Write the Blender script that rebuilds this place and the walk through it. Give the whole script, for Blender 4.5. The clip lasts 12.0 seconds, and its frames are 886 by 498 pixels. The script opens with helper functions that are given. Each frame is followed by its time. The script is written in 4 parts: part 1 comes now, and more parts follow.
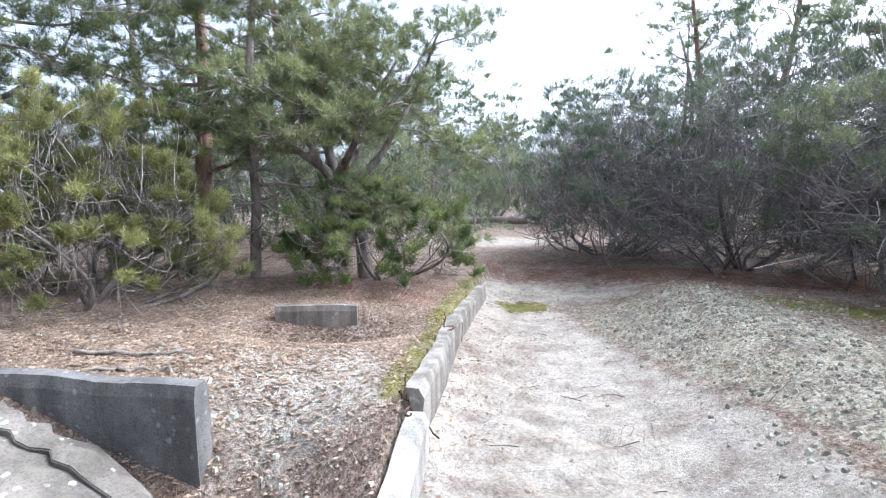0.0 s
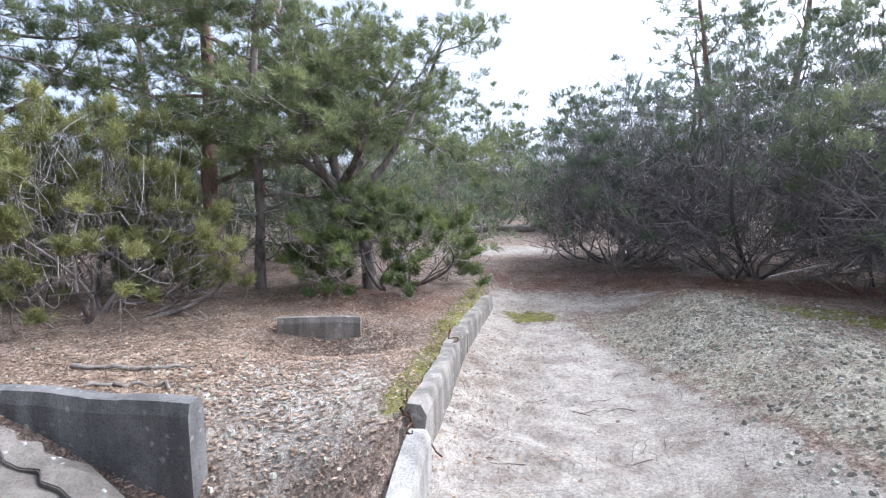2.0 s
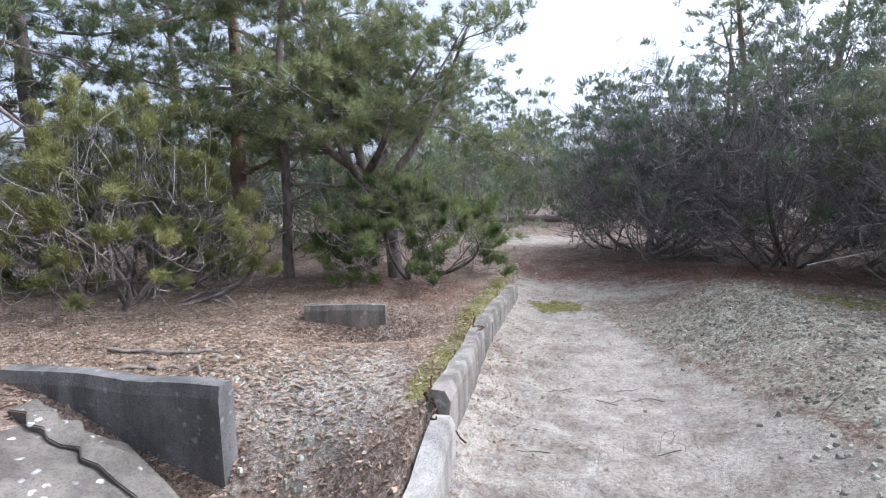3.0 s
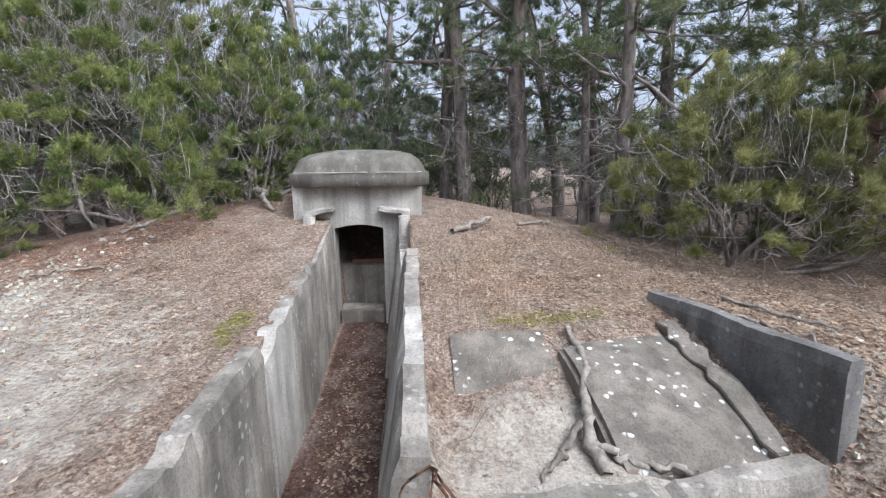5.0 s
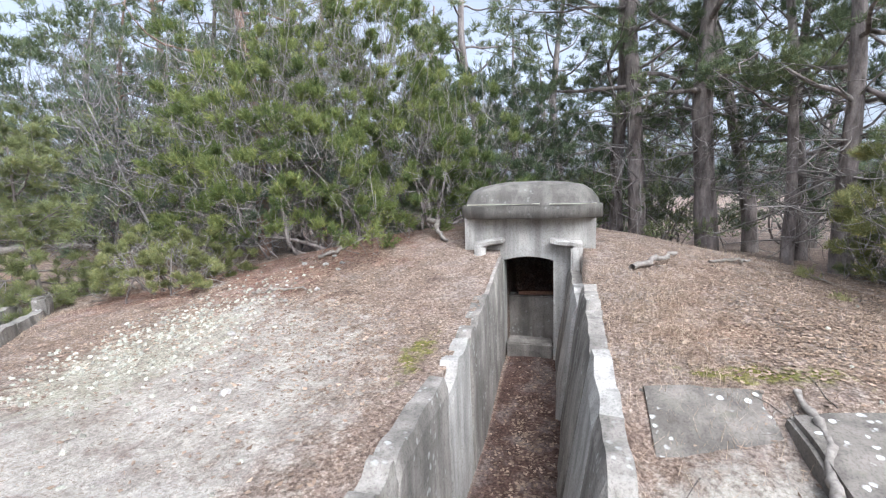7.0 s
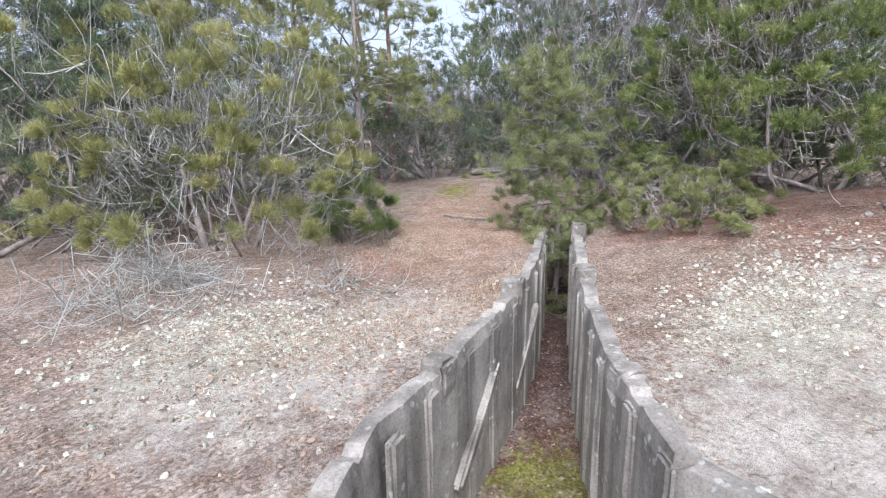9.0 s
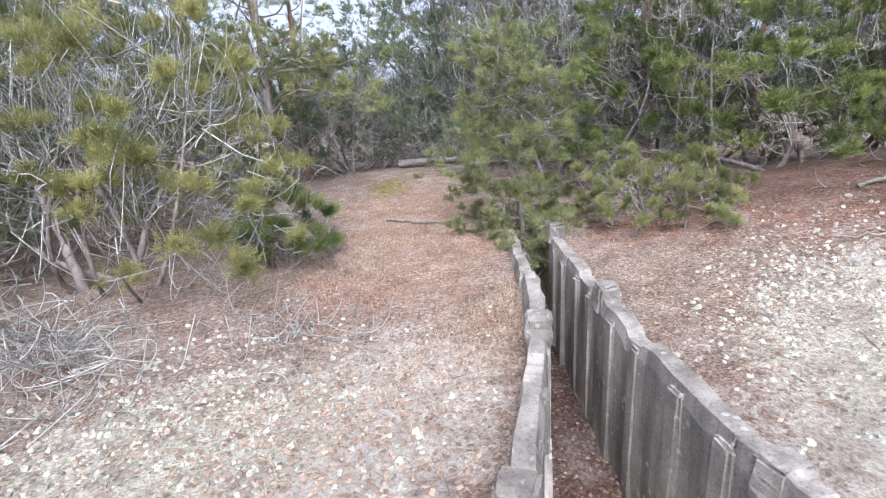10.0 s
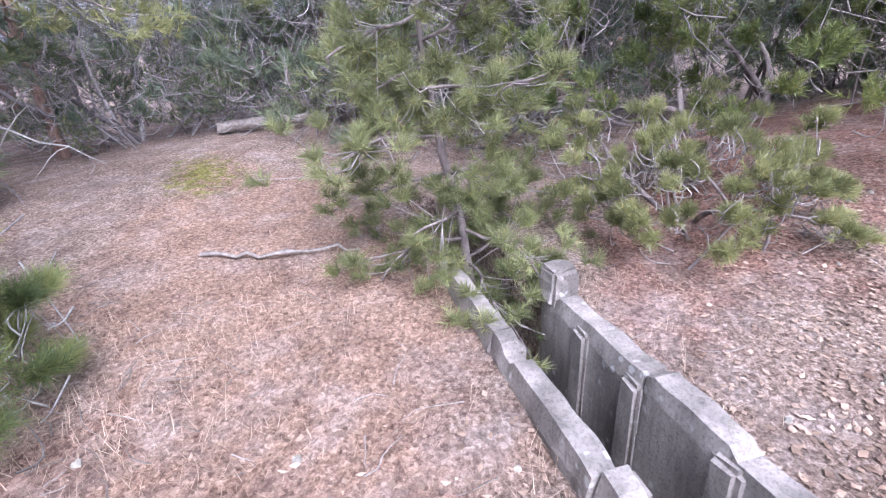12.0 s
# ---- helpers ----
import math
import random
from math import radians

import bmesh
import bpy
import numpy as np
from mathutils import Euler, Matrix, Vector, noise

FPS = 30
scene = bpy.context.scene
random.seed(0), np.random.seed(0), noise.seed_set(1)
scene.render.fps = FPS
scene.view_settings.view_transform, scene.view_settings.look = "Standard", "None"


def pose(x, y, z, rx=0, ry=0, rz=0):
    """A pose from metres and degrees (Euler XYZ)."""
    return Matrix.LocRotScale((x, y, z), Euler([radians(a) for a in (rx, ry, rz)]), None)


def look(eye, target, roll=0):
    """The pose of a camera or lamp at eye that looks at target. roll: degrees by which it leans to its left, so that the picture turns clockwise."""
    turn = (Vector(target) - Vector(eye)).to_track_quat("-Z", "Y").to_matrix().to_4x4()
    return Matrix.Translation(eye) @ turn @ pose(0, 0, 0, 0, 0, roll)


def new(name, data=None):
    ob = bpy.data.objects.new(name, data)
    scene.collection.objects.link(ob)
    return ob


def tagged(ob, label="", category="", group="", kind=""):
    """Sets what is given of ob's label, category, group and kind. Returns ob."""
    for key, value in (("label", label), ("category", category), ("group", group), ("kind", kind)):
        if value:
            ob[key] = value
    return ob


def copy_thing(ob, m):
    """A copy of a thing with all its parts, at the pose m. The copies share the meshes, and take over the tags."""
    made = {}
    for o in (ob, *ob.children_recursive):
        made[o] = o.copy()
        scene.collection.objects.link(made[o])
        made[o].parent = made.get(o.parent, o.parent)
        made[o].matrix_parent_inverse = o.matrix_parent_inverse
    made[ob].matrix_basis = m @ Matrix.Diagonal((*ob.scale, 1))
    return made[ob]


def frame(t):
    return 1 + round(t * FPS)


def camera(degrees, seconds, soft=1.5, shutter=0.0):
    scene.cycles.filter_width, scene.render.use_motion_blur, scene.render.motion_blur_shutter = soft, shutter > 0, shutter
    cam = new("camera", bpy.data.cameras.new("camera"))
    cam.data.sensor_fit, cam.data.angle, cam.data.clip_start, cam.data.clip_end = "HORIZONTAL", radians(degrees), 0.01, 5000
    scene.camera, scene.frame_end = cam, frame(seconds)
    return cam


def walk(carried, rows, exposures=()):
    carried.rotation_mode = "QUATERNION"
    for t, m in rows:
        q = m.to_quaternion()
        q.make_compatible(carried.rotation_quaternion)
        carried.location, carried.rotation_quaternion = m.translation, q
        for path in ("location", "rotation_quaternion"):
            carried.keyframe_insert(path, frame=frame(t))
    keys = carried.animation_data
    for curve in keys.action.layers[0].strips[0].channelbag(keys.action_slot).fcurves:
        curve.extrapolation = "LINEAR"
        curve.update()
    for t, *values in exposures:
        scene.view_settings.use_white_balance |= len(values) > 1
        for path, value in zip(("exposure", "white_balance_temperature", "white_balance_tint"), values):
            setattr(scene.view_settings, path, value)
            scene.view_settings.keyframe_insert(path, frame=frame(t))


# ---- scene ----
cam = camera(84.5, 12.0, soft=1.2)
PATH = [
    (0, (-3.089, 5.68, 1.159), (-3.823, 7.526, 0.925), -0.4),
    (0.5, (-3.084, 5.685, 1.149), (-3.815, 7.538, 0.969), -0.1),
    (1, (-3.093, 5.708, 1.154), (-3.847, 7.551, 0.971), -0.3),
    (1.5, (-3.093, 5.755, 1.156), (-3.869, 7.588, 0.966), -1.0),
    (2, (-3.088, 5.782, 1.161), (-3.855, 7.619, 0.962), -0.9),
    (2.5, (-3.079, 5.817, 1.159), (-3.842, 7.652, 0.936), -1.2),
    (4.3, (-3.11, 5.509, 1.042), (-4.818, 6.509, 0.755), -0.3),
    (4.5, (-3.063, 5.433, 1.073), (-4.895, 6.173, 0.766), -0.1),
    (5, (-3.047, 5.308, 1.125), (-5.016, 5.428, 0.797), -0.8),
    (5.5, (-3.09, 5.337, 1.185), (-5.044, 5.022, 0.897), -1.4),
    (6, (-3.118, 5.326, 1.178), (-5.05, 4.858, 0.959), -1.1),
    (6.5, (-3.141, 5.272, 1.176), (-5.074, 4.799, 0.972), -1.6),
    (6.7, (-3.153, 5.228, 1.158), (-5.086, 4.756, 0.96), -1.5),
    (8.3, (-2.524, 3.553, 1.265), (-4.032, 2.3, 0.869), -0.9),
    (8.5, (-2.411, 3.306, 1.313), (-3.706, 1.85, 0.862), -2.6),
    (9, (-2.276, 2.672, 1.296), (-3.523, 1.182, 0.824), -1.3),
    (9.5, (-2.371, 2.124, 1.298), (-3.84, 0.866, 0.788), -0.3),
    (10, (-2.544, 1.472, 1.388), (-4.049, 0.272, 0.844), -3.1),
    (10.5, (-2.862, 0.889, 1.439), (-4.506, -0.113, 0.896), -3.0),
    (11, (-3.428, 0.474, 1.47), (-5.229, -0.174, 0.89), -3.6),
    (11.5, (-4.1, -0.001, 1.428), (-5.866, -0.665, 0.762), -3.4),
    (12, (-4.839, -0.518, 1.309), (-6.565, -1.158, 0.528), -2.7),
]
EXPOSURE = [
    (0.0, 1.22, 5400, 10),
    (2.5, 0.78, 5400, 13),
    (4.5, 0.42, 5650, 10),
    (6.5, 0.76, 5550, 10),
    (8.5, 0.68, 5550, 12),
    (10.5, 0.9, 5500, 18),
    (12.0, 1.1, 5250, 27),
]
walk(cam, [(t, look(eye, target, roll)) for t, eye, target, roll in PATH], EXPOSURE)

# ---- light ----
SUN_EL, SUN_AZ = 50.0, 50.0
world = bpy.data.worlds.new("world")
scene.world = world
world.use_nodes = True
wn = world.node_tree
sky = wn.nodes.new("ShaderNodeTexSky")
sky.sky_type = "NISHITA"
sky.sun_disc = False
sky.sun_elevation = radians(SUN_EL)
sky.sun_rotation = radians(SUN_AZ)
sky.air_density, sky.dust_density, sky.ozone_density = 0.6, 5.5, 0.3
backing = wn.nodes["Background"]
backing.inputs["Strength"].default_value = 0.15
pale = wn.nodes.new("ShaderNodeHueSaturation")
pale.inputs["Saturation"].default_value, pale.inputs["Value"].default_value = 0.35, 1.6
wn.links.new(sky.outputs[0], pale.inputs["Color"])
wn.links.new(pale.outputs[0], backing.inputs["Color"])
sun = new("sun", bpy.data.lights.new("sun", "SUN"))
sun.data.energy, sun.data.angle, sun.data.color = 1.15, radians(40), (1.0, 0.95, 0.88)
sun_way = Vector((math.sin(radians(SUN_AZ)) * math.cos(radians(SUN_EL)), math.cos(radians(SUN_AZ)) * math.cos(radians(SUN_EL)), math.sin(radians(SUN_EL))))
sun.matrix_world = look(sun_way * 40, (0, 0, 0))


# ---- materials ----
def node(nt, kind, **inputs):
    n = nt.nodes.new(kind)
    for k, v in inputs.items():
        n.inputs[k.replace("_", " ")].default_value = v
    return n


def surface(name, rough=0.9):
    m = bpy.data.materials.new(name)
    m.use_nodes = True
    nt = m.node_tree
    b = nt.nodes["Principled BSDF"]
    b.inputs["Roughness"].default_value = rough
    b.inputs["Specular IOR Level"].default_value = 0.25
    return m, nt, b


def ramp(nt, src, stops):
    r = nt.nodes.new("ShaderNodeValToRGB")
    e = r.color_ramp.elements
    while len(e) < len(stops):
        e.new(0.5)
    for el, (p, c) in zip(e, stops):
        el.position = p
        el.color = (*c, 1) if len(c) == 3 else c
    nt.links.new(src, r.inputs[0])
    return r.outputs[0]


def noise_tex(nt, scale, detail=4.0, rough=0.6, coords="Object", stretch=None):
    tc = nt.nodes.new("ShaderNodeTexCoord")
    n = node(nt, "ShaderNodeTexNoise", Scale=scale, Detail=detail, Roughness=rough)
    src = tc.outputs[coords]
    if stretch:
        mp = nt.nodes.new("ShaderNodeMapping")
        mp.inputs["Scale"].default_value = stretch
        nt.links.new(src, mp.inputs["Vector"])
        src = mp.outputs[0]
    nt.links.new(src, n.inputs["Vector"])
    return n.outputs["Fac"]


def mix(nt, fac, a, b, mode="MIX"):
    m = nt.nodes.new("ShaderNodeMix")
    m.data_type = "RGBA"
    m.blend_type = mode
    for sock, v in ((m.inputs[0], fac), (m.inputs[6], a), (m.inputs[7], b)):
        if isinstance(v, (int, float)):
            sock.default_value = v
        elif isinstance(v, tuple):
            sock.default_value = (*v, 1)
        else:
            nt.links.new(v, sock)
    return m.outputs[2]


def calc(nt, op, a, b=0.0):
    m = nt.nodes.new("ShaderNodeMath")
    m.operation = op
    m.use_clamp = True
    for sock, v in ((m.inputs[0], a), (m.inputs[1], b)):
        if isinstance(v, (int, float)):
            sock.default_value = v
        else:
            nt.links.new(v, sock)
    return m.outputs[0]


def bumped(nt, b, height, strength, distance):
    bp = node(nt, "ShaderNodeBump", Strength=strength, Distance=distance)
    nt.links.new(height, bp.inputs["Height"])
    nt.links.new(bp.outputs[0], b.inputs["Normal"])


def ground_material():
    m, nt, b = surface("forest_ground", 0.95)

    def zone(name):
        a = nt.nodes.new("ShaderNodeAttribute")
        a.attribute_name = name
        return a.outputs["Fac"]

    fine = noise_tex(nt, 55, 6, 0.75)
    mid = noise_tex(nt, 9, 5, 0.65)
    big = noise_tex(nt, 1.6, 5, 0.6)
    leaf = ramp(nt, fine, [(0.34, (0.09, 0.07, 0.052)), (0.46, (0.235, 0.187, 0.143)), (0.56, (0.36, 0.30, 0.24)), (0.68, (0.54, 0.485, 0.42))])
    needle = ramp(nt, fine, [(0.34, (0.08, 0.042, 0.03)), (0.5, (0.245, 0.14, 0.10)), (0.66, (0.42, 0.28, 0.215))])
    sand = ramp(nt, fine, [(0.33, (0.27, 0.245, 0.21)), (0.44, (0.43, 0.39, 0.33)), (0.64, (0.58, 0.535, 0.465))])
    straw = ramp(nt, fine, [(0.32, (0.11, 0.067, 0.05)), (0.48, (0.30, 0.20, 0.14)), (0.68, (0.48, 0.36, 0.265))])
    dark_litter = ramp(nt, fine, [(0.3, (0.032, 0.02, 0.016)), (0.5, (0.09, 0.054, 0.042)), (0.7, (0.18, 0.12, 0.095))])
    moss = ramp(nt, fine, [(0.25, (0.07, 0.075, 0.02)), (0.6, (0.24, 0.23, 0.055)), (0.85, (0.38, 0.35, 0.12))])
    lichen = ramp(nt, fine, [(0.33, (0.15, 0.13, 0.095)), (0.44, (0.36, 0.335, 0.255)), (0.62, (0.55, 0.52, 0.42))])

    def edge(z, tex, sharp=5.0):
        s = nt.nodes.new("ShaderNodeMath")
        s.operation = "ADD"
        nt.links.new(z, s.inputs[0])
        nt.links.new(tex, s.inputs[1])
        s2 = nt.nodes.new("ShaderNodeMath")
        s2.operation = "SUBTRACT"
        nt.links.new(s.outputs[0], s2.inputs[0])
        s2.inputs[1].default_value = 1.0
        s3 = nt.nodes.new("ShaderNodeMath")
        s3.operation = "MULTIPLY_ADD"
        nt.links.new(s2.outputs[0], s3.inputs[0])
        s3.inputs[1].default_value = sharp
        s3.inputs[2].default_value = 0.5
        s3.use_clamp = True
        return s3.outputs[0]

    col = mix(nt, calc(nt, "MULTIPLY", big, 0.5), leaf, needle)
    col = mix(nt, edge(zone("needle"), big, 4), col, needle)
    col = mix(nt, edge(zone("straw"), big, 4), col, straw)
    col = mix(nt, edge(zone("sand"), mid, 3.5), col, sand)
    # darkest brown litter colour, laid over most of the trench floor
    col = mix(nt, zone("dark_litter"), col, dark_litter)
    col = mix(nt, edge(zone("lichen"), mid, 6), col, lichen)
    col = mix(nt, edge(zone("moss"), mid, 6), col, moss)
    pale = ramp(nt, noise_tex(nt, 2.4, 7, 0.72), [(0.48, (0, 0, 0)), (0.62, (1, 1, 1))])
    col = mix(nt, calc(nt, "MULTIPLY", pale, 0.3), col, (0.43, 0.40, 0.37))
    deep = ramp(nt, noise_tex(nt, 3.3, 7, 0.72, stretch=(1, 1.3, 1)), [(0.52, (0, 0, 0)), (0.66, (1, 1, 1))])
    col = mix(nt, calc(nt, "MULTIPLY", deep, 0.5), col, (0.19, 0.135, 0.115))
    speck = ramp(nt, noise_tex(nt, 30, 6, 0.8), [(0.38, (0.36, 0.33, 0.30)), (0.5, (1, 1, 1))])
    col = mix(nt, 0.6, col, speck, "MULTIPLY")
    where = nt.nodes.new("ShaderNodeTexCoord")
    flake = node(nt, "ShaderNodeTexVoronoi", Scale=46.0, Randomness=1.0)
    warp = node(nt, "ShaderNodeTexNoise", Scale=40.0, Detail=3.0)
    nt.links.new(where.outputs["Object"], warp.inputs["Vector"])
    nt.links.new(mix(nt, 0.02, where.outputs["Object"], warp.outputs["Color"]), flake.inputs["Vector"])
    bits = ramp(nt, flake.outputs["Color"], [(0.2, (0.70, 0.67, 0.65)), (0.5, (1.0, 0.99, 0.98)), (0.8, (1.32, 1.31, 1.3))])
    flat = calc(nt, "SUBTRACT", 1.0, calc(nt, "MULTIPLY", edge(zone("sand"), mid, 3.5), 0.75))
    col = mix(nt, flat, col, bits, "MULTIPLY")
    stain = ramp(nt, noise_tex(nt, 3.5, 6, 0.7), [(0.36, (0.70, 0.67, 0.65)), (0.6, (1.05, 1.05, 1.05))])
    col = mix(nt, 1.0, col, stain, "MULTIPLY")
    nt.links.new(col, b.inputs["Base Color"])
    h = nt.nodes.new("ShaderNodeMath")
    h.operation = "ADD"
    nt.links.new(fine, h.inputs[0])
    nt.links.new(mid, h.inputs[1])
    bumped(nt, b, h.outputs[0], 0.8, 0.03)
    return m


def concrete_material(name, light, dark, spots=0.0):
    m, nt, b = surface(name, 0.92)
    big = noise_tex(nt, 2.3, 6, 0.65)
    fine = noise_tex(nt, 70, 5, 0.7)
    streak = noise_tex(nt, 5, 4, 0.6, stretch=(1, 1, 0.14))
    lo = tuple(v * 0.55 for v in dark)
    col = ramp(nt, big, [(0.3, dark), (0.65, light)])
    col = mix(nt, calc(nt, "MULTIPLY", ramp(nt, streak, [(0.42, (0, 0, 0)), (0.62, (1, 1, 1))]), 0.65), col, lo)
    grain = ramp(nt, fine, [(0.32, (0.5, 0.49, 0.48)), (0.52, (1, 1, 1))])
    col = mix(nt, 0.8, col, grain, "MULTIPLY")
    mossy = ramp(nt, noise_tex(nt, 6, 5, 0.7), [(0.6, (0, 0, 0)), (0.72, (1, 1, 1))])
    col = mix(nt, calc(nt, "MULTIPLY", mossy, 0.3), col, (0.16, 0.16, 0.09))
    if spots:
        tc = nt.nodes.new("ShaderNodeTexCoord")
        v = node(nt, "ShaderNodeTexVoronoi", Scale=15.0, Randomness=1.0)
        wob = node(nt, "ShaderNodeTexNoise", Scale=26.0, Detail=3.0)
        nt.links.new(tc.outputs["Object"], wob.inputs["Vector"])
        nt.links.new(mix(nt, 0.035, tc.outputs["Object"], wob.outputs["Color"]), v.inputs["Vector"])
        sp = ramp(nt, v.outputs["Distance"], [(0.2, (1, 1, 1)), (0.3, (0, 0, 0))])
        gate = ramp(nt, noise_tex(nt, 3.5, 3, 0.6), [(0.5, (0, 0, 0)), (0.58, (1, 1, 1))])
        col = mix(nt, calc(nt, "MULTIPLY", calc(nt, "MULTIPLY", sp, gate), spots), col, (0.74, 0.75, 0.70))
    nt.links.new(col, b.inputs["Base Color"])
    s = nt.nodes.new("ShaderNodeMath")
    s.operation = "ADD"
    nt.links.new(fine, s.inputs[0])
    nt.links.new(big, s.inputs[1])
    bumped(nt, b, s.outputs[0], 0.55, 0.012)
    return m


def bark_material(name, low, high, scale=9.0):
    m, nt, b = surface(name, 0.9)
    plates = noise_tex(nt, scale, 5, 0.65, stretch=(1, 1, 0.3))
    fine = noise_tex(nt, 60, 4, 0.7)
    col = ramp(nt, plates, [(0.35, low), (0.65, high)])
    col = mix(nt, 0.6, col, ramp(nt, fine, [(0.3, (0.55, 0.53, 0.5)), (0.6, (1, 1, 1))]), "MULTIPLY")
    nt.links.new(col, b.inputs["Base Color"])
    bumped(nt, b, plates, 0.9, 0.03)
    return m


def foliage_material(name, dark, light, tip):
    m, nt, b = surface(name, 0.42)
    b.inputs["Specular IOR Level"].default_value = 0.4
    g = nt.nodes.new("ShaderNodeNewGeometry")
    o = nt.nodes.new("ShaderNodeObjectInfo")
    own = nt.nodes.new("ShaderNodeAttribute")
    own.attribute_name = "tone"
    per = ramp(nt, own.outputs["Fac"], [(0.0, dark), (0.5, light), (1.0, tip)])
    single = ramp(nt, g.outputs["Random Per Island"], [(0.0, (0.72, 0.74, 0.76)), (0.9, (1.12, 1.12, 1.08)), (1.0, (1.5, 1.2, 0.9))])
    col = mix(nt, 1.0, per, single, "MULTIPLY")
    tone = ramp(nt, o.outputs["Random"], [(0.0, (0.86, 0.92, 0.94)), (1.0, (1.10, 1.05, 0.9))])
    col = mix(nt, 1.0, col, tone, "MULTIPLY")
    nt.links.new(col, b.inputs["Base Color"])
    tr = nt.nodes.new("ShaderNodeBsdfTranslucent")
    nt.links.new(col, tr.inputs["Color"])
    ms = node(nt, "ShaderNodeMixShader", Fac=0.45)
    nt.links.new(b.outputs[0], ms.inputs[1])
    nt.links.new(tr.outputs[0], ms.inputs[2])
    nt.links.new(ms.outputs[0], nt.nodes["Material Output"].inputs["Surface"])
    return m


def plain_material(name, low, high, scale=20.0, rough=0.9):
    m, nt, b = surface(name, rough)
    g = nt.nodes.new("ShaderNodeNewGeometry")
    col = ramp(nt, noise_tex(nt, scale, 4, 0.65), [(0.3, low), (0.7, high)])
    isl = ramp(nt, g.outputs["Random Per Island"], [(0.0, (0.55, 0.53, 0.52)), (0.7, (1.0, 1.0, 0.98)), (1.0, (1.35, 1.33, 1.3))])
    nt.links.new(mix(nt, 1.0, col, isl, "MULTIPLY"), b.inputs["Base Color"])
    return m


GROUND = ground_material()
CONCRETE = concrete_material("weathered_concrete", (0.39, 0.355, 0.31), (0.175, 0.158, 0.135), 0.3)
CONCRETE_PALE = concrete_material("pale_concrete", (0.54, 0.51, 0.46), (0.34, 0.32, 0.285))
CONCRETE_DARK = concrete_material("dark_concrete", (0.27, 0.26, 0.245), (0.13, 0.125, 0.12), 0.2)
CONCRETE_CAP = concrete_material("mossy_concrete", (0.23, 0.212, 0.185), (0.12, 0.11, 0.095), 0.12)
CONCRETE_SLAB = concrete_material("lichen_concrete", (0.27, 0.24, 0.205), (0.14, 0.125, 0.105), 0.95)
BARK = bark_material("pine_bark", (0.12, 0.10, 0.09), (0.38, 0.33, 0.30))
BARK_RED = bark_material("orange_pine_bark", (0.18, 0.12, 0.095), (0.40, 0.27, 0.21))
TWIG = plain_material("grey_twig", (0.20, 0.18, 0.165), (0.42, 0.39, 0.36), 30)
TWIG_DARK = plain_material("dark_twig", (0.17, 0.155, 0.15), (0.38, 0.355, 0.345), 30)
TWIG_PALE = plain_material("lichen_twig", (0.22, 0.22, 0.20), (0.46, 0.46, 0.43), 30)
DEADWOOD = plain_material("bleached_wood", (0.15, 0.13, 0.11), (0.36, 0.325, 0.29), 25)
NEEDLE = foliage_material("pine_needles", (0.115, 0.14, 0.08), (0.20, 0.24, 0.13), (0.31, 0.35, 0.20))
NEEDLE_BRIGHT = foliage_material("bright_pine_needles", (0.09, 0.125, 0.05), (0.20, 0.25, 0.092), (0.36, 0.40, 0.165))
NEEDLE_YELLOW = foliage_material("yellowish_pine_needles", (0.16, 0.175, 0.075), (0.30, 0.315, 0.14), (0.46, 0.46, 0.23))
NEEDLE_DARK = foliage_material("dark_pine_needles", (0.12, 0.145, 0.11), (0.20, 0.24, 0.16), (0.30, 0.34, 0.22))
LEAF = plain_material("dry_leaf", (0.16, 0.105, 0.07), (0.46, 0.35, 0.26), 6)
STRAW = plain_material("dry_grass", (0.32, 0.23, 0.16), (0.56, 0.45, 0.33), 6)
LICHEN = plain_material("pale_lichen", (0.30, 0.295, 0.24), (0.47, 0.46, 0.385), 60)
RUST = plain_material("rusty_wire", (0.07, 0.04, 0.03), (0.2, 0.11, 0.07), 40)


# ---- building helpers ----
def fill(name, verts, faces, material, smooth=False):
    me = bpy.data.meshes.new(name)
    verts, faces = np.asarray(verts, np.float32), np.asarray(faces, np.int32)
    n = faces.shape[1]
    me.vertices.add(len(verts))
    me.vertices.foreach_set("co", verts.ravel())
    me.loops.add(faces.size)
    me.loops.foreach_set("vertex_index", faces.ravel())
    me.polygons.add(len(faces))
    me.polygons.foreach_set("loop_start", np.arange(0, faces.size, n, dtype=np.int32))
    me.polygons.foreach_set("use_smooth", np.full(len(faces), smooth))
    me.update(calc_edges=True)
    me.validate()
    me.materials.append(material)
    return new(name, me)


def under(ob, parent, label=""):
    ob.parent = parent
    return tagged(ob, label) if label else ob


def step(a, b, v):
    u = np.clip((v - a) / (b - a), 0, 1)
    return u * u * (3 - 2 * u)


def blob(x, y, cx, cy, rx, ry, turn=0.0):
    c, s = math.cos(radians(turn)), math.sin(radians(turn))
    u, v = ((x - cx) * c + (y - cy) * s) / rx, (-(x - cx) * s + (y - cy) * c) / ry
    return np.exp(-(u * u + v * v))


def waves(x, y, seed, size):
    """Smooth random relief from a few sine waves."""
    rng = np.random.RandomState(seed)
    out = 0 * x
    for _ in range(10):
        a, f, p = rng.uniform(0, 6.28), rng.uniform(0.6, 1.6) / size, rng.uniform(0, 6.28)
        out = out + np.sin((x * math.cos(a) + y * math.sin(a)) * f * 6.28 + p)
    return out / 10


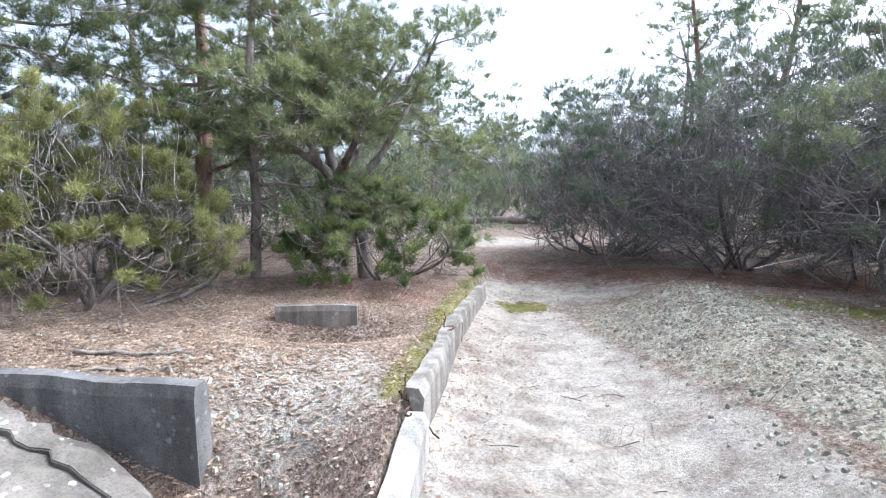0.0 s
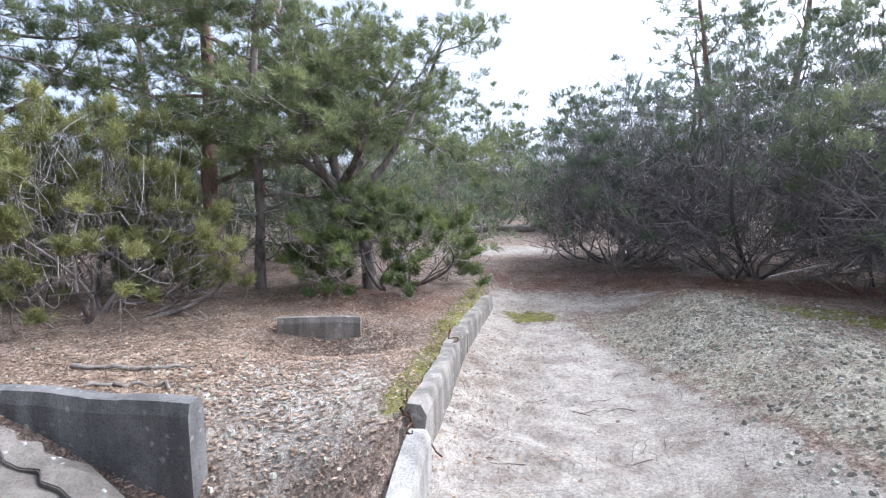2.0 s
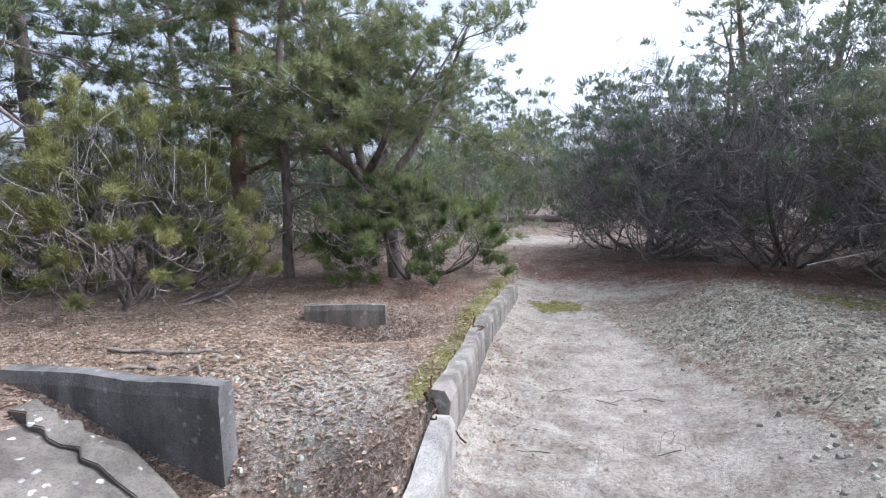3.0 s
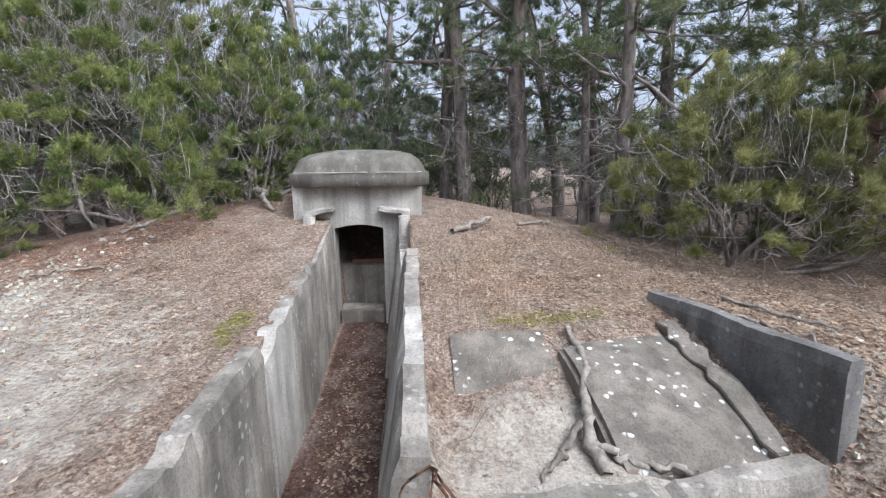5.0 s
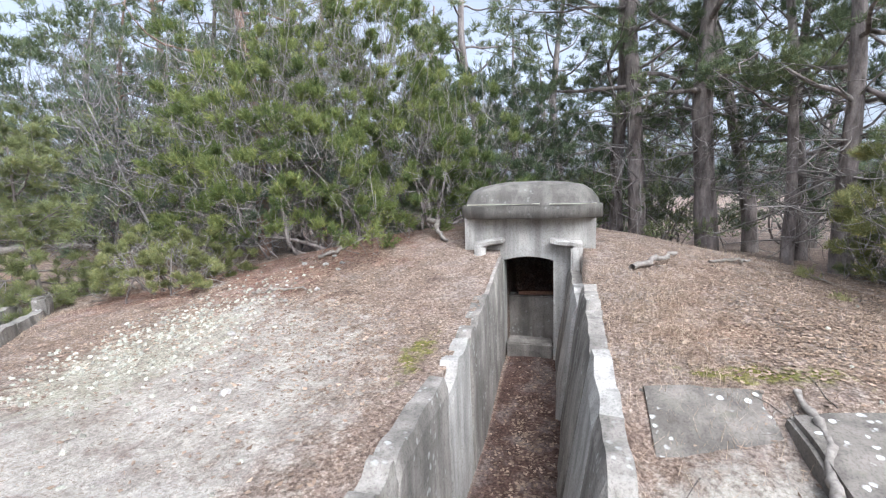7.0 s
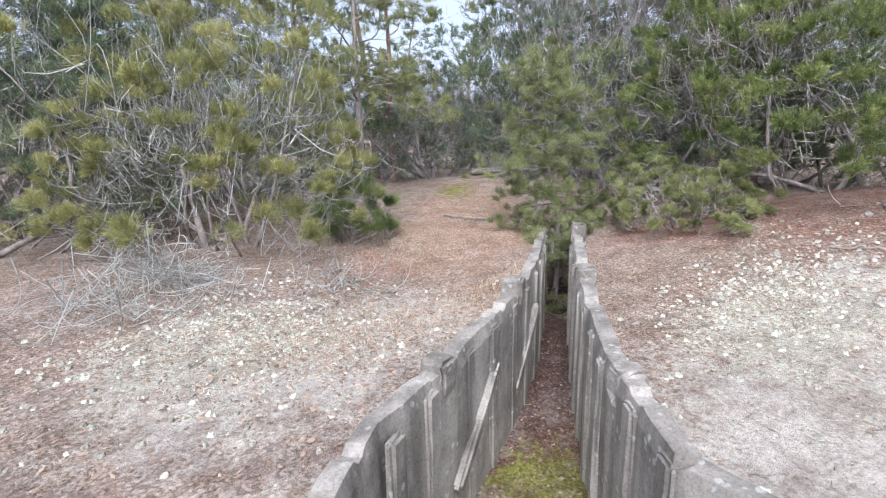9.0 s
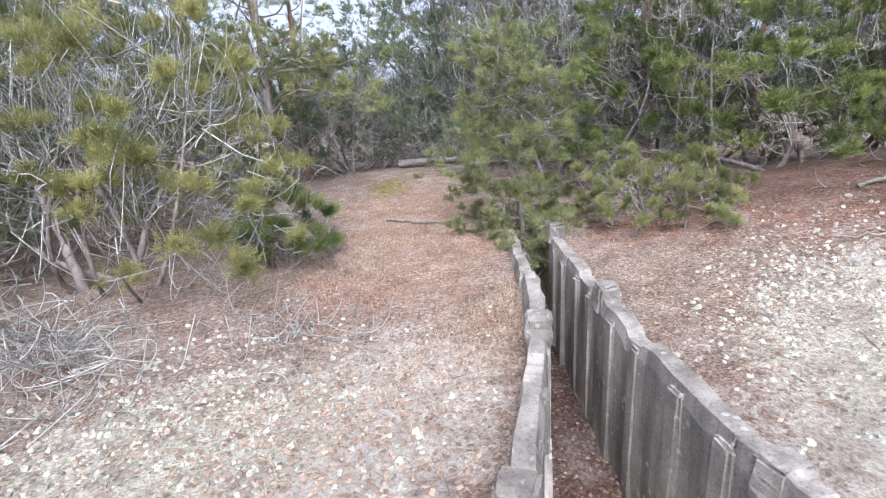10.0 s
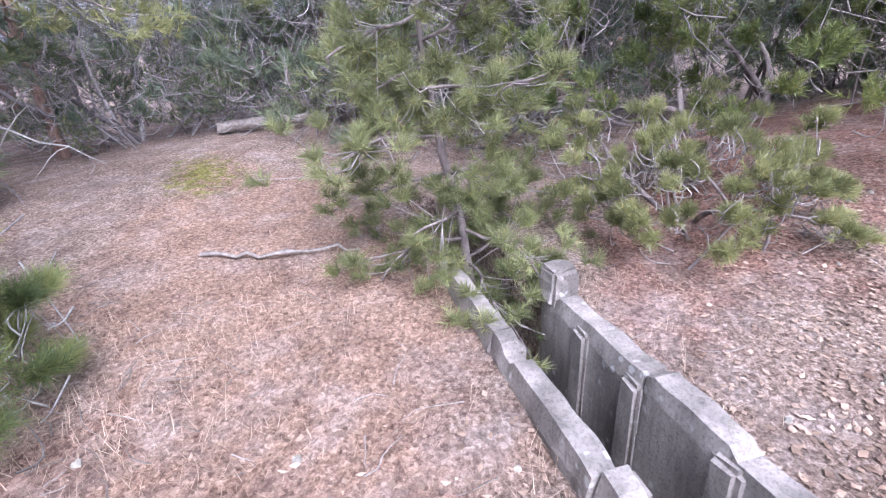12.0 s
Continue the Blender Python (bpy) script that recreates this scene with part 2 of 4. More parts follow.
def near_line(x, y, pts):
    """Distance to a line of points, and the side (positive: to the left of its way)."""
    best, side = np.full(np.shape(x), 1e9), np.zeros(np.shape(x))
    for (ax, ay), (bx, by) in zip(pts[:-1], pts[1:]):
        dx, dy = bx - ax, by - ay
        u = np.clip(((x - ax) * dx + (y - ay) * dy) / (dx * dx + dy * dy), 0, 1)
        d = np.hypot(x - ax - u * dx, y - ay - u * dy)
        s = np.sign(dx * (y - ay) - dy * (x - ax))
        side = np.where(d < best, s, side)
        best = np.minimum(best, d)
    return best, side


def inside(x, y, poly):
    hit = np.zeros(np.shape(x), bool)
    for (ax, ay), (bx, by) in zip(poly, poly[1:] + poly[:1]):
        cross = (ay > y) != (by > y)
        with np.errstate(divide="ignore", invalid="ignore"):
            hit ^= cross & (x < (bx - ax) * (y - ay) / (by - ay + 1e-12) + ax)
    return hit


# ---- the plan ----
FLOOR = -1.1
A_LEFT, A_RIGHT = 4.33, 5.22
BUNKER_X = -9.45
WEST = [(-4.55, A_LEFT), (-4.2, 3.95), (-3.98, 3.3), (-3.95, 2.6), (-4.02, 1.97)]
B_RIGHT = [(-4.02, 1.97), (-4.57, 1.32), (-5.65, 0.40), (-6.3, -0.1), (-7.35, -0.86)]
B_LEFT = [(-2.93, 1.26), (-3.34, 0.95), (-3.95, 0.75), (-5.1, 0.24), (-6.0, -0.30), (-7.0, -1.0), (-7.6, -1.45)]
LOW = [(-4.83, A_RIGHT), (-4.86, 6.1), (-4.9, 7.12)]
WALL_C = [(-4.02, 6.75), (-4.17, 7.45), (-4.42, 8.4), (-4.62, 9.3), (-4.82, 10.1), (-5.2, 12.3)]
PIT = [(BUNKER_X - 1.6, A_LEFT + 0.02), (-4.55, A_LEFT), (-4.2, 3.95), (-3.98, 3.3), (-3.95, 2.6), (-4.02, 1.97), (-4.57, 1.32), (-5.65, 0.40), (-6.3, -0.1), (-7.35, -0.86), (-8.6, -1.75),
       (-8.9, -2.3), (-7.6, -1.45), (-7.0, -1.0), (-6.0, -0.30), (-5.1, 0.24), (-3.95, 0.75), (-3.34, 0.95), (-2.93, 1.26), (-2.9, 2.2), (-3.3, 3.2), (-3.75, 4.2), (-3.8, 5.2), (-4.15, 6.3), (-4.3, 7.0),
       (-4.9, 7.12), (-4.86, 6.1), (-4.83, A_RIGHT), (-6.0, A_RIGHT - 0.05), (BUNKER_X - 1.6, A_RIGHT - 0.05)]
EAST_BANK = [(-2.9, 1.5), (-3.1, 2.6), (-3.45, 3.6), (-3.75, 4.6), (-3.8, 5.4), (-4.1, 6.6)]


def bank_side(x, y):
    """How far a place lies to the lichen's side of the sandy path's edge."""
    return (x + 3.9 - 0.55 * (11.9 - y)) * 0.876


tread = random.Random(12)
HOLLOWS = [(-3.4 - 0.2 * max(0, q - 7) + tread.gauss(0, 0.55), q, tread.uniform(0.04, 0.09), tread.uniform(0.012, 0.035)) for q in [tread.uniform(6.0, 12.5) for _ in range(110)]]
HOLLOWS += [(tread.gauss(-5.6, 0.9), tread.gauss(2.6, 0.6), tread.uniform(0.04, 0.09), tread.uniform(0.01, 0.025)) for _ in range(40)]


def land(x, y):
    """Height of the open ground, away from the trench."""
    h = -0.10 + 0.05 * waves(x, y, 3, 9.0) + 0.018 * waves(x, y, 5, 1.6) + 0.008 * waves(x, y, 8, 0.5)
    h = h + 0.85 * blob(x, y, -12.0, 4.0, 3.4, 3.2) + 0.30 * blob(x, y, -9.3, 6.6, 2.4, 2.0)
    h = h + 0.22 * blob(x, y, -9.5, 1.6, 2.0, 2.0) + 0.35 * blob(x, y, -10.5, -5.5, 3.0, 2.5)
    h = h - 0.26 * step(-6.5, -5.4, x) * step(-4.4, -4.9, x) * step(5.2, 5.5, y) * step(7.4, 7.1, y)
    h = h - 0.33 * blob(x, y, -5.8, 9.5, 0.7, 0.35, 22)
    h = h + 0.07 * blob(x, y, -5.62, 5.85, 0.2, 0.4)
    # the sandy path runs lower, from the east bank up to the north
    cx = -3.25 - 0.20 * np.clip(y - 7, 0, 30)
    path = step(1.9, 0.5, np.abs(x - cx - 0.15)) * step(3.2, 5.0, y) * step(16.0, 12.0, y)
    dc, sc = near_line(x, y, WALL_C)
    path = np.where((sc > 0) & (y > 6.8), 0, path)
    h = h * (1 - path) + (-0.46 + 0.028 * waves(x, y, 14, 0.45) + 0.022 * waves(x, y, 15, 0.24)) * path
    h = h - 0.12 * step(5, 3, y) * step(1.0, 2.0, y) * step(-3.9, -3.2, x)
    h = h - 0.14 * blob(x, y, -5.2, -1.2, 2.2, 1.2, 35)
    # the lichen bank beside the path, and trodden hollows in the sand
    bank = bank_side(x, y)
    h = h + (0.10 * step(0.0, 1.4, bank) + (0.022 * waves(x, y, 23, 0.30) + 0.016 * waves(x, y, 24, 0.14)) * step(-0.3, 0.4, bank)) * step(5.5, 7.0, y) * step(13.5, 12.0, y)
    for px, py, size, deep in HOLLOWS:
        h = h - deep * np.exp(-((x - px) ** 2 + (y - py) ** 2) / size ** 2)
    # the sand pocket beside the low wall
    h = h - 0.42 * blob(x, y, -4.45, 7.0, 0.45, 0.7) - 0.45 * blob(x, y, -5.0, 7.5, 0.5, 0.45) - 0.35 * blob(x, y, -5.75, 7.36, 0.5, 0.16, 15)
    return h + 0.5 * step(14, 40, np.hypot(x + 5, y - 4)) * (1 + waves(x, y, 11, 30))


def ground_height(x, y):
    h = land(x, y)
    dp, _ = near_line(x, y, PIT + PIT[:1])
    pit = inside(x, y, PIT) | (dp < 0.075)
    db, _ = near_line(x, y, EAST_BANK)
    slope = FLOOR + 0.65 * step(0.55, 0.0, db)
    floor = FLOOR + 0.16 * step(-7.5, -9.2, x) * (y > 3) + 0.03 * waves(x, y, 6, 0.8)
    return np.where(pit, np.maximum(floor, np.where(x > -4.6, slope, -9)), h)


def lines(lo, hi, fine, out):
    mid = list(np.arange(lo, hi, fine))
    s, v, low = fine, lo, []
    while v > -out:
        s *= 1.18
        v -= s
        low.append(v)
    s, v, high = fine, hi, []
    while v < out:
        high.append(v)
        s *= 1.18
        v += s
    return np.array(low[::-1] + mid + high)


def build_ground():
    gx, gy = lines(-10.5, 0.5, 0.045, 400), lines(-4.0, 13.0, 0.045, 400)
    X, Y = np.meshgrid(gx, gy)
    Z = ground_height(X, Y)
    verts = np.stack([X, Y, Z], -1).reshape(-1, 3)
    w, n = len(gx), len(gy)
    i = (np.arange(n - 1)[:, None] * w + np.arange(w - 1)).ravel()
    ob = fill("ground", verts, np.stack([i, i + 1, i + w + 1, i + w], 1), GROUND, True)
    x, y = verts[:, 0], verts[:, 1]
    pit = inside(x, y, PIT)
    dc, sc = near_line(x, y, WALL_C)
    cx = -3.25 - 0.20 * np.clip(y - 7, 0, 30)
    sand = 0.97 * step(1.75, 0.9, np.abs(x - cx - 0.3)) * step(2.5, 4.5, y) * step(14.5, 12.5, y) * ~((sc > 0) & (y > 6.8))
    bank = bank_side(x, y)
    beside = step(-0.25, 0.35, bank) * step(5.5, 7.5, y) * step(13.2, 12.2, y)
    sand = sand * (1 - 0.75 * beside)
    sand = np.maximum(sand, 0.92 * blob(x, y, -5.5, 2.6, 2.5, 1.4))
    sand = np.maximum(sand, 0.85 * blob(x, y, -5.2, 8.3, 0.9, 0.8))
    sand = np.maximum(sand, 0.98 * blob(x, y, -5.2, 6.2, 0.75, 0.95))
    sand = np.maximum(sand, 0.85 * blob(x, y, -4.2, -0.4, 1.4, 0.9, 30))
    sand = np.maximum(sand, 0.72 * blob(x, y, -7.2, 2.0, 1.0, 0.5, 20))
    sand = np.maximum(sand, 0.9 * blob(x, y, -6.9, 17.5, 2.6, 1.5))
    sand = np.maximum(sand, 0.7 * blob(x, y, -2.6, 2.0, 0.9, 1.8))
    sand = np.maximum(sand, 0.85 * blob(x, y, -3.2, -0.3, 1.3, 1.1))
    sand = np.where(pit & (x < -4.4) & (y > 3.5), 0.0, sand)
    needle = np.maximum(1.0 * blob(x, y, -9.9, 1.4, 2.4, 1.9), 0.75 * blob(x, y, -6.4, 11.2, 1.7, 1.2))
    needle = np.maximum(needle, 0.8 * blob(x, y, -8.4, 0.1, 1.5, 1.1))
    needle = np.maximum(needle, 0.8 * blob(x, y, -6.0, -2.0, 1.6, 1.0, 20))
    needle = np.maximum(needle, 0.62 * blob(x, y, -4.4, 14.2, 2.6, 1.2))
    needle = np.maximum(needle, 0.95 * blob(x, y, -1.4, 13.6, 3.2, 0.9))
    needle = np.maximum(needle, 0.8 * blob(x, y, 1.0, 10.5, 0.9, 2.4))
    needle = np.where(pit, 0.85, needle)
    straw = np.maximum(0.6 * blob(x, y, -7.6, 6.2, 2.0, 0.8), 0.95 * blob(x, y, -7.2, -2.7, 3.2, 1.25, 46))
    straw = np.maximum(straw, 0.6 * blob(x, y, -5.6, -0.4, 1.4, 0.35, 32))
    moss = np.maximum(0.72 * step(0.38, 0.1, dc) * (sc > 0) * step(7.9, 8.5, y), 0.8 * blob(x, y, -4.5, 12.3, 0.55, 0.4))
    moss = np.maximum(moss, 0.66 * blob(x, y, -6.55, 6.3, 0.2, 0.9))
    moss = np.maximum(moss, 0.58 * blob(x, y, -8.8, -4.7, 1.3, 0.7, 46))
    moss = np.maximum(moss, 0.62 * blob(x, y, -6.6, 3.95, 0.7, 0.2))
    moss = np.maximum(moss, 0.75 * blob(x, y, -1.2, 11.4, 1.3, 0.5, -30))
    moss = np.maximum(moss, 0.85 * blob(x, y, -4.4, 1.1, 1.0, 0.6, 40) * pit)
    lichen = np.maximum(0.62 * beside * step(2.6, 1.2, bank), 0.74 * blob(x, y, -6.3, 1.7, 1.6, 0.8))
    lichen = np.maximum(lichen, 0.78 * blob(x, y, -3.3, -0.9, 1.4, 0.9))
    # the last zone darkens the trench floor, less round its mossy patch
    for name, v in (("sand", sand), ("needle", needle), ("straw", straw), ("moss", moss), ("lichen", lichen), ("dark_litter", np.where(pit & ((x < -4.3) | (y < 1.9)), 0.92 - 0.6 * blob(x, y, -4.4, 1.1, 1.0, 0.6, 40), 0.0))):
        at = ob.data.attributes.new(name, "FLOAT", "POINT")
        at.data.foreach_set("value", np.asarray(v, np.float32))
    return tagged(ob, "sandy forest ground with dry leaves, needles, moss and lichen", "ground", kind="structure")


build_ground()


def strip(pts, n):
    """n points at even steps along a line of points."""
    pts = np.array(pts, float)
    s = np.r_[0, np.cumsum(np.linalg.norm(np.diff(pts, axis=0), axis=1))]
    u = np.linspace(0, s[-1], n)
    return np.stack([np.interp(u, s, pts[:, k]) for k in range(pts.shape[1])], -1)


def panel(name, pts, tops, base, thick, material, parent, seed=0, lean=0.0, rough=0.015, chip=0.05, label=""):
    """A cast slab set on edge along pts (its inner top edge), thick to the right of the way; tops: heights along it."""
    length = float(np.linalg.norm(np.diff(np.array(pts, float), axis=0), axis=1).sum())
    n = max(3, int(length / 0.045) + 1)
    line = strip(pts, n)
    top = np.interp(np.linspace(0, 1, n), np.linspace(0, 1, len(tops)), tops)
    rng = np.random.RandomState(seed)
    s = np.linspace(0, length, n)
    wob = sum(np.sin(s * f + rng.uniform(0, 6.28)) for f in (3.1, 7.7, 17.0)) / 3

    def smooth(v):
        return np.convolve(np.r_[v[:1], v[:1], v, v[-1:], v[-1:]], [0.1, 0.25, 0.3, 0.25, 0.1], "valid")

    top = top + chip * 0.3 * wob + smooth(rng.uniform(-1, 1, n)) * chip * 0.3 - chip * 0.6 * (smooth(rng.rand(n)) > 0.66)
    d = np.gradient(line, axis=0)
    d /= np.linalg.norm(d, axis=1)[:, None]
    nr = np.stack([d[:, 1], -d[:, 0]], -1)
    prof = [(0.0, 0.0), (0.0, 0.35), (0.0, 0.7), (0.0, 0.93), (0.018, 1.0), (thick - 0.02, 1.0), (thick, 0.92), (thick, 0.75), (thick, 0.5), (thick, 0.0)]
    rings = []
    for off, up in prof:
        j = smooth(rng.uniform(-rough, rough, n))
        depth = top - base
        z = base + depth * up
        if up > 0.8:
            z = z + smooth(rng.uniform(-chip, chip * 0.3, n)) * 0.25
        shift = off + j - lean * (1 - up)
        rings.append(np.c_[line + nr * shift[:, None], z])
    k = len(prof)
    verts = np.stack(rings, 1).reshape(-1, 3)
    faces = []
    for a in range(n - 1):
        for b in range(k - 1):
            faces.append((a * k + b, (a + 1) * k + b, (a + 1) * k + b + 1, a * k + b + 1))
    for a, flip in ((0, False), (n - 1, True)):
        for b in range(k // 2 - 1):
            q = (a * k + b, a * k + b + 1, a * k + k - 2 - b, a * k + k - 1 - b)
            faces.append(q[::-1] if flip else q)
    ob = fill(name, verts, faces, material)
    return under(ob, parent, label)


def block(name, size, m, material, parent=None, seed=0, rough=0.012, cuts=3, bevel=0.02, label=""):
    bm = bmesh.new()
    bmesh.ops.create_cube(bm, size=1)
    bmesh.ops.scale(bm, vec=size, verts=bm.verts)
    bmesh.ops.bevel(bm, geom=bm.edges[:], offset=bevel, segments=2, affect="EDGES")
    if cuts:
        bmesh.ops.subdivide_edges(bm, edges=[e for e in bm.edges if e.calc_length() > 0.12], cuts=cuts, use_grid_fill=True)
    rng = np.random.RandomState(seed)
    for v in bm.verts:
        v.co += Vector(rng.uniform(-rough, rough, 3))
    bm.transform(m)
    bmesh.ops.recalc_face_normals(bm, faces=bm.faces)
    me = bpy.data.meshes.new(name)
    bm.to_mesh(me)
    bm.free()
    me.materials.append(material)
    ob = new(name, me)
    if parent:
        ob.parent = parent
    return tagged(ob, label) if label else ob


def wall_of(name, pts, top_fn, base, thick, seed, label, unit=0.95, ribs=True, lean=0.0, material=None, posts=(), chip=0.06):
    """A trench wall of cast panels with ribs on the trench side."""
    thing = tagged(new(name), label, "concrete wall", kind="structure")
    line = np.array(pts, float)
    length = float(np.linalg.norm(np.diff(line, axis=0), axis=1).sum())
    count = max(1, round(length / unit))
    rng = np.random.RandomState(seed)
    for i in range(count):
        a, b = i / count, (i + 1) / count
        fine = strip(pts, 200)
        seg = fine[int(a * 199):int(b * 199) + 1]
        gap = 0.006
        d0, d1 = seg[1] - seg[0], seg[-1] - seg[-2]
        seg = seg.copy()
        seg[0] += d0 / np.linalg.norm(d0) * gap
        seg[-1] -= d1 / np.linalg.norm(d1) * gap
        off = rng.uniform(-0.012, 0.012)
        dm = (seg[-1] - seg[0]) / np.linalg.norm(seg[-1] - seg[0])
        nr = np.array([dm[1], -dm[0]])
        seg = seg + nr * off
        drop = rng.uniform(-0.6, 0.35) * chip
        tops = [top_fn(a + (b - a) * u) + drop for u in (0, 0.25, 0.5, 0.75, 1)]
        panel("panel", strip(seg, 9), tops, base, thick, material or (CONCRETE if rng.rand() < 0.6 else CONCRETE_PALE), thing, seed * 31 + i, lean, chip=chip)
        if ribs:
            for u in (0.04, 0.5):
                p = seg[0] + (seg[-1] - seg[0]) * u
                h = float(np.interp(u, (0, 0.25, 0.5, 0.75, 1), tops)) - 0.05
                ang = math.degrees(math.atan2(dm[1], dm[0]))
                q = p - nr * lean * 0.5
                tilt = math.degrees(math.atan2(lean, h - base))
                m = pose(q[0], q[1], (h + base) / 2, 0, 0, ang) @ pose(0, 0, 0, tilt, 0, 0)
                block("rib", (0.13, 0.055, h - base), m, CONCRETE, thing, seed * 7 + i, 0.006, 2, 0.02)
    for u, up in posts:
        fine = strip(pts, 200)
        k = min(198, int(u * 199))
        p, d = fine[k], fine[k + 1] - fine[k]
        ang = math.degrees(math.atan2(d[1], d[0]))
        d /= np.linalg.norm(d)
        c = p + np.array([d[1], -d[0]]) * thick * 0.5
        t = top_fn(u)
        block("raised_block", (0.16, thick + 0.03, 0.22), pose(c[0], c[1], t + up - 0.11, 0, 0, ang), CONCRETE, thing, seed + 5, 0.01, 2, 0.02)
    return thing


# ---- trench walls ----
def along(*pairs):
    return lambda u: float(np.interp(u, [p[0] for p in pairs], [p[1] for p in pairs]))


wall_of("wall_a_south", [(BUNKER_X + 0.1, A_LEFT - 0.05), (-6.12, A_LEFT)], along((0, 0.42), (0.3, 0.28), (0.7, 0.08), (1, -0.06)), FLOOR - 0.1, 0.16, 1,
        "weathered grey concrete trench wall with broken top edge", 0.85, ribs=False, lean=0.02, chip=0.09)
wall_of("wall_a_corner", [(-6.1, A_LEFT), *WEST], along((0, 0.06), (0.4, 0.0), (1, 0.02)), FLOOR - 0.1, 0.15, 2, "pale concrete trench wall curving round a sandy bank", 1.1, ribs=False, lean=0.02)
wall_of("wall_a_north", [(-4.83, A_RIGHT), (-7.95, A_RIGHT)], along((0, -0.02), (0.35, 0.10), (0.36, 0.06), (0.7, 0.28), (1, 0.38)), FLOOR - 0.1, 0.15, 3,
        "lichen-spotted concrete trench wall with crumbling top", 0.8, ribs=False, lean=0.22, chip=0.09)
wall_of("wall_a_north_end", [(-7.97, A_RIGHT - 0.08), (BUNKER_X + 0.02, A_RIGHT - 0.12)], along((0, 0.12), (1, 0.3)), FLOOR - 0.1, 0.15, 4, "stained concrete trench wall beside the shelter entrance", 0.75, ribs=False, lean=0.2)
wall_of("wall_b_north", B_RIGHT, along((0, 0.04), (0.5, 0.03), (1, 0.05)), FLOOR - 0.1, 0.14, 5, "grey concrete trench wall with ribs and chipped top", 0.9, material=CONCRETE, posts=((0.16, 0.03), (0.57, 0.09), (0.985, 0.10)))
wall_of("wall_b_south", B_LEFT[::-1], along((0, 0.02), (0.5, 0.06), (0.75, 0.04), (0.8, 0.0), (1, 0.02)), FLOOR - 0.1, 0.13, 6, "grey concrete trench wall with diagonal rib and broken top", 0.9, material=CONCRETE,
        posts=((0.55, 0.09), (0.80, 0.06)))
wall_of("wall_low", LOW[::-1], along((0, -0.22), (0.3, -0.29), (1, -0.31)), FLOOR - 0.1, 0.16, 7, "low grey concrete wall holding back sand", 2.0, ribs=False, material=CONCRETE)
wall_of("wall_path_near", [WALL_C[0], WALL_C[1], (-4.36, 8.2)], along((0, -0.34), (0.6, -0.28), (1, -0.14)), -0.9, 0.15, 8, "broken concrete wall edging the sandy path", 1.6, ribs=False, chip=0.03)
wall_of("wall_path_far", [(-4.38, 8.24), (-4.42, 8.4), (-4.62, 9.3), (-4.82, 10.1), (-5.2, 12.3)], along((0, -0.02), (0.04, -0.05), (0.42, -0.09), (0.5, -0.09), (1, -0.16)), -0.9, 0.14, 9,
        "cracked concrete wall with mossy edge along the path", 2.2, ribs=False, chip=0.025)
diagonal = bpy.data.objects["wall_b_south"]
for px, py, a in ((-4.25, 0.66, -25), (-5.35, 0.12, -25)):
    block("diagonal_rib", (0.9, 0.06, 0.09), pose(px, py - 0.02, -0.55, 0, 0, 26) @ pose(0, 0, 0, 0, 32, 0), CONCRETE, diagonal, 3, 0.006, 3, 0.015)

dark_wall = tagged(new("wall_dark"), "dark stained concrete slab wall with pale worn end", "concrete wall", kind="structure")
panel("panel", [(-5.32, 7.56), (-6.85, 7.22)], [0.10, 0.10, 0.11, 0.10], -0.95, 0.13, CONCRETE_DARK, dark_wall, 40, rough=0.004, chip=0.015)
plate = tagged(new("wall_plate"), "tilted grey concrete slab standing in dry leaves", "concrete slab", kind="structure")
panel("panel", [(-5.73, 9.91), (-6.50, 9.58)], [0.0, 0.01, 0.0], -0.8, 0.10, CONCRETE, plate, 41, rough=0.004, chip=0.012)


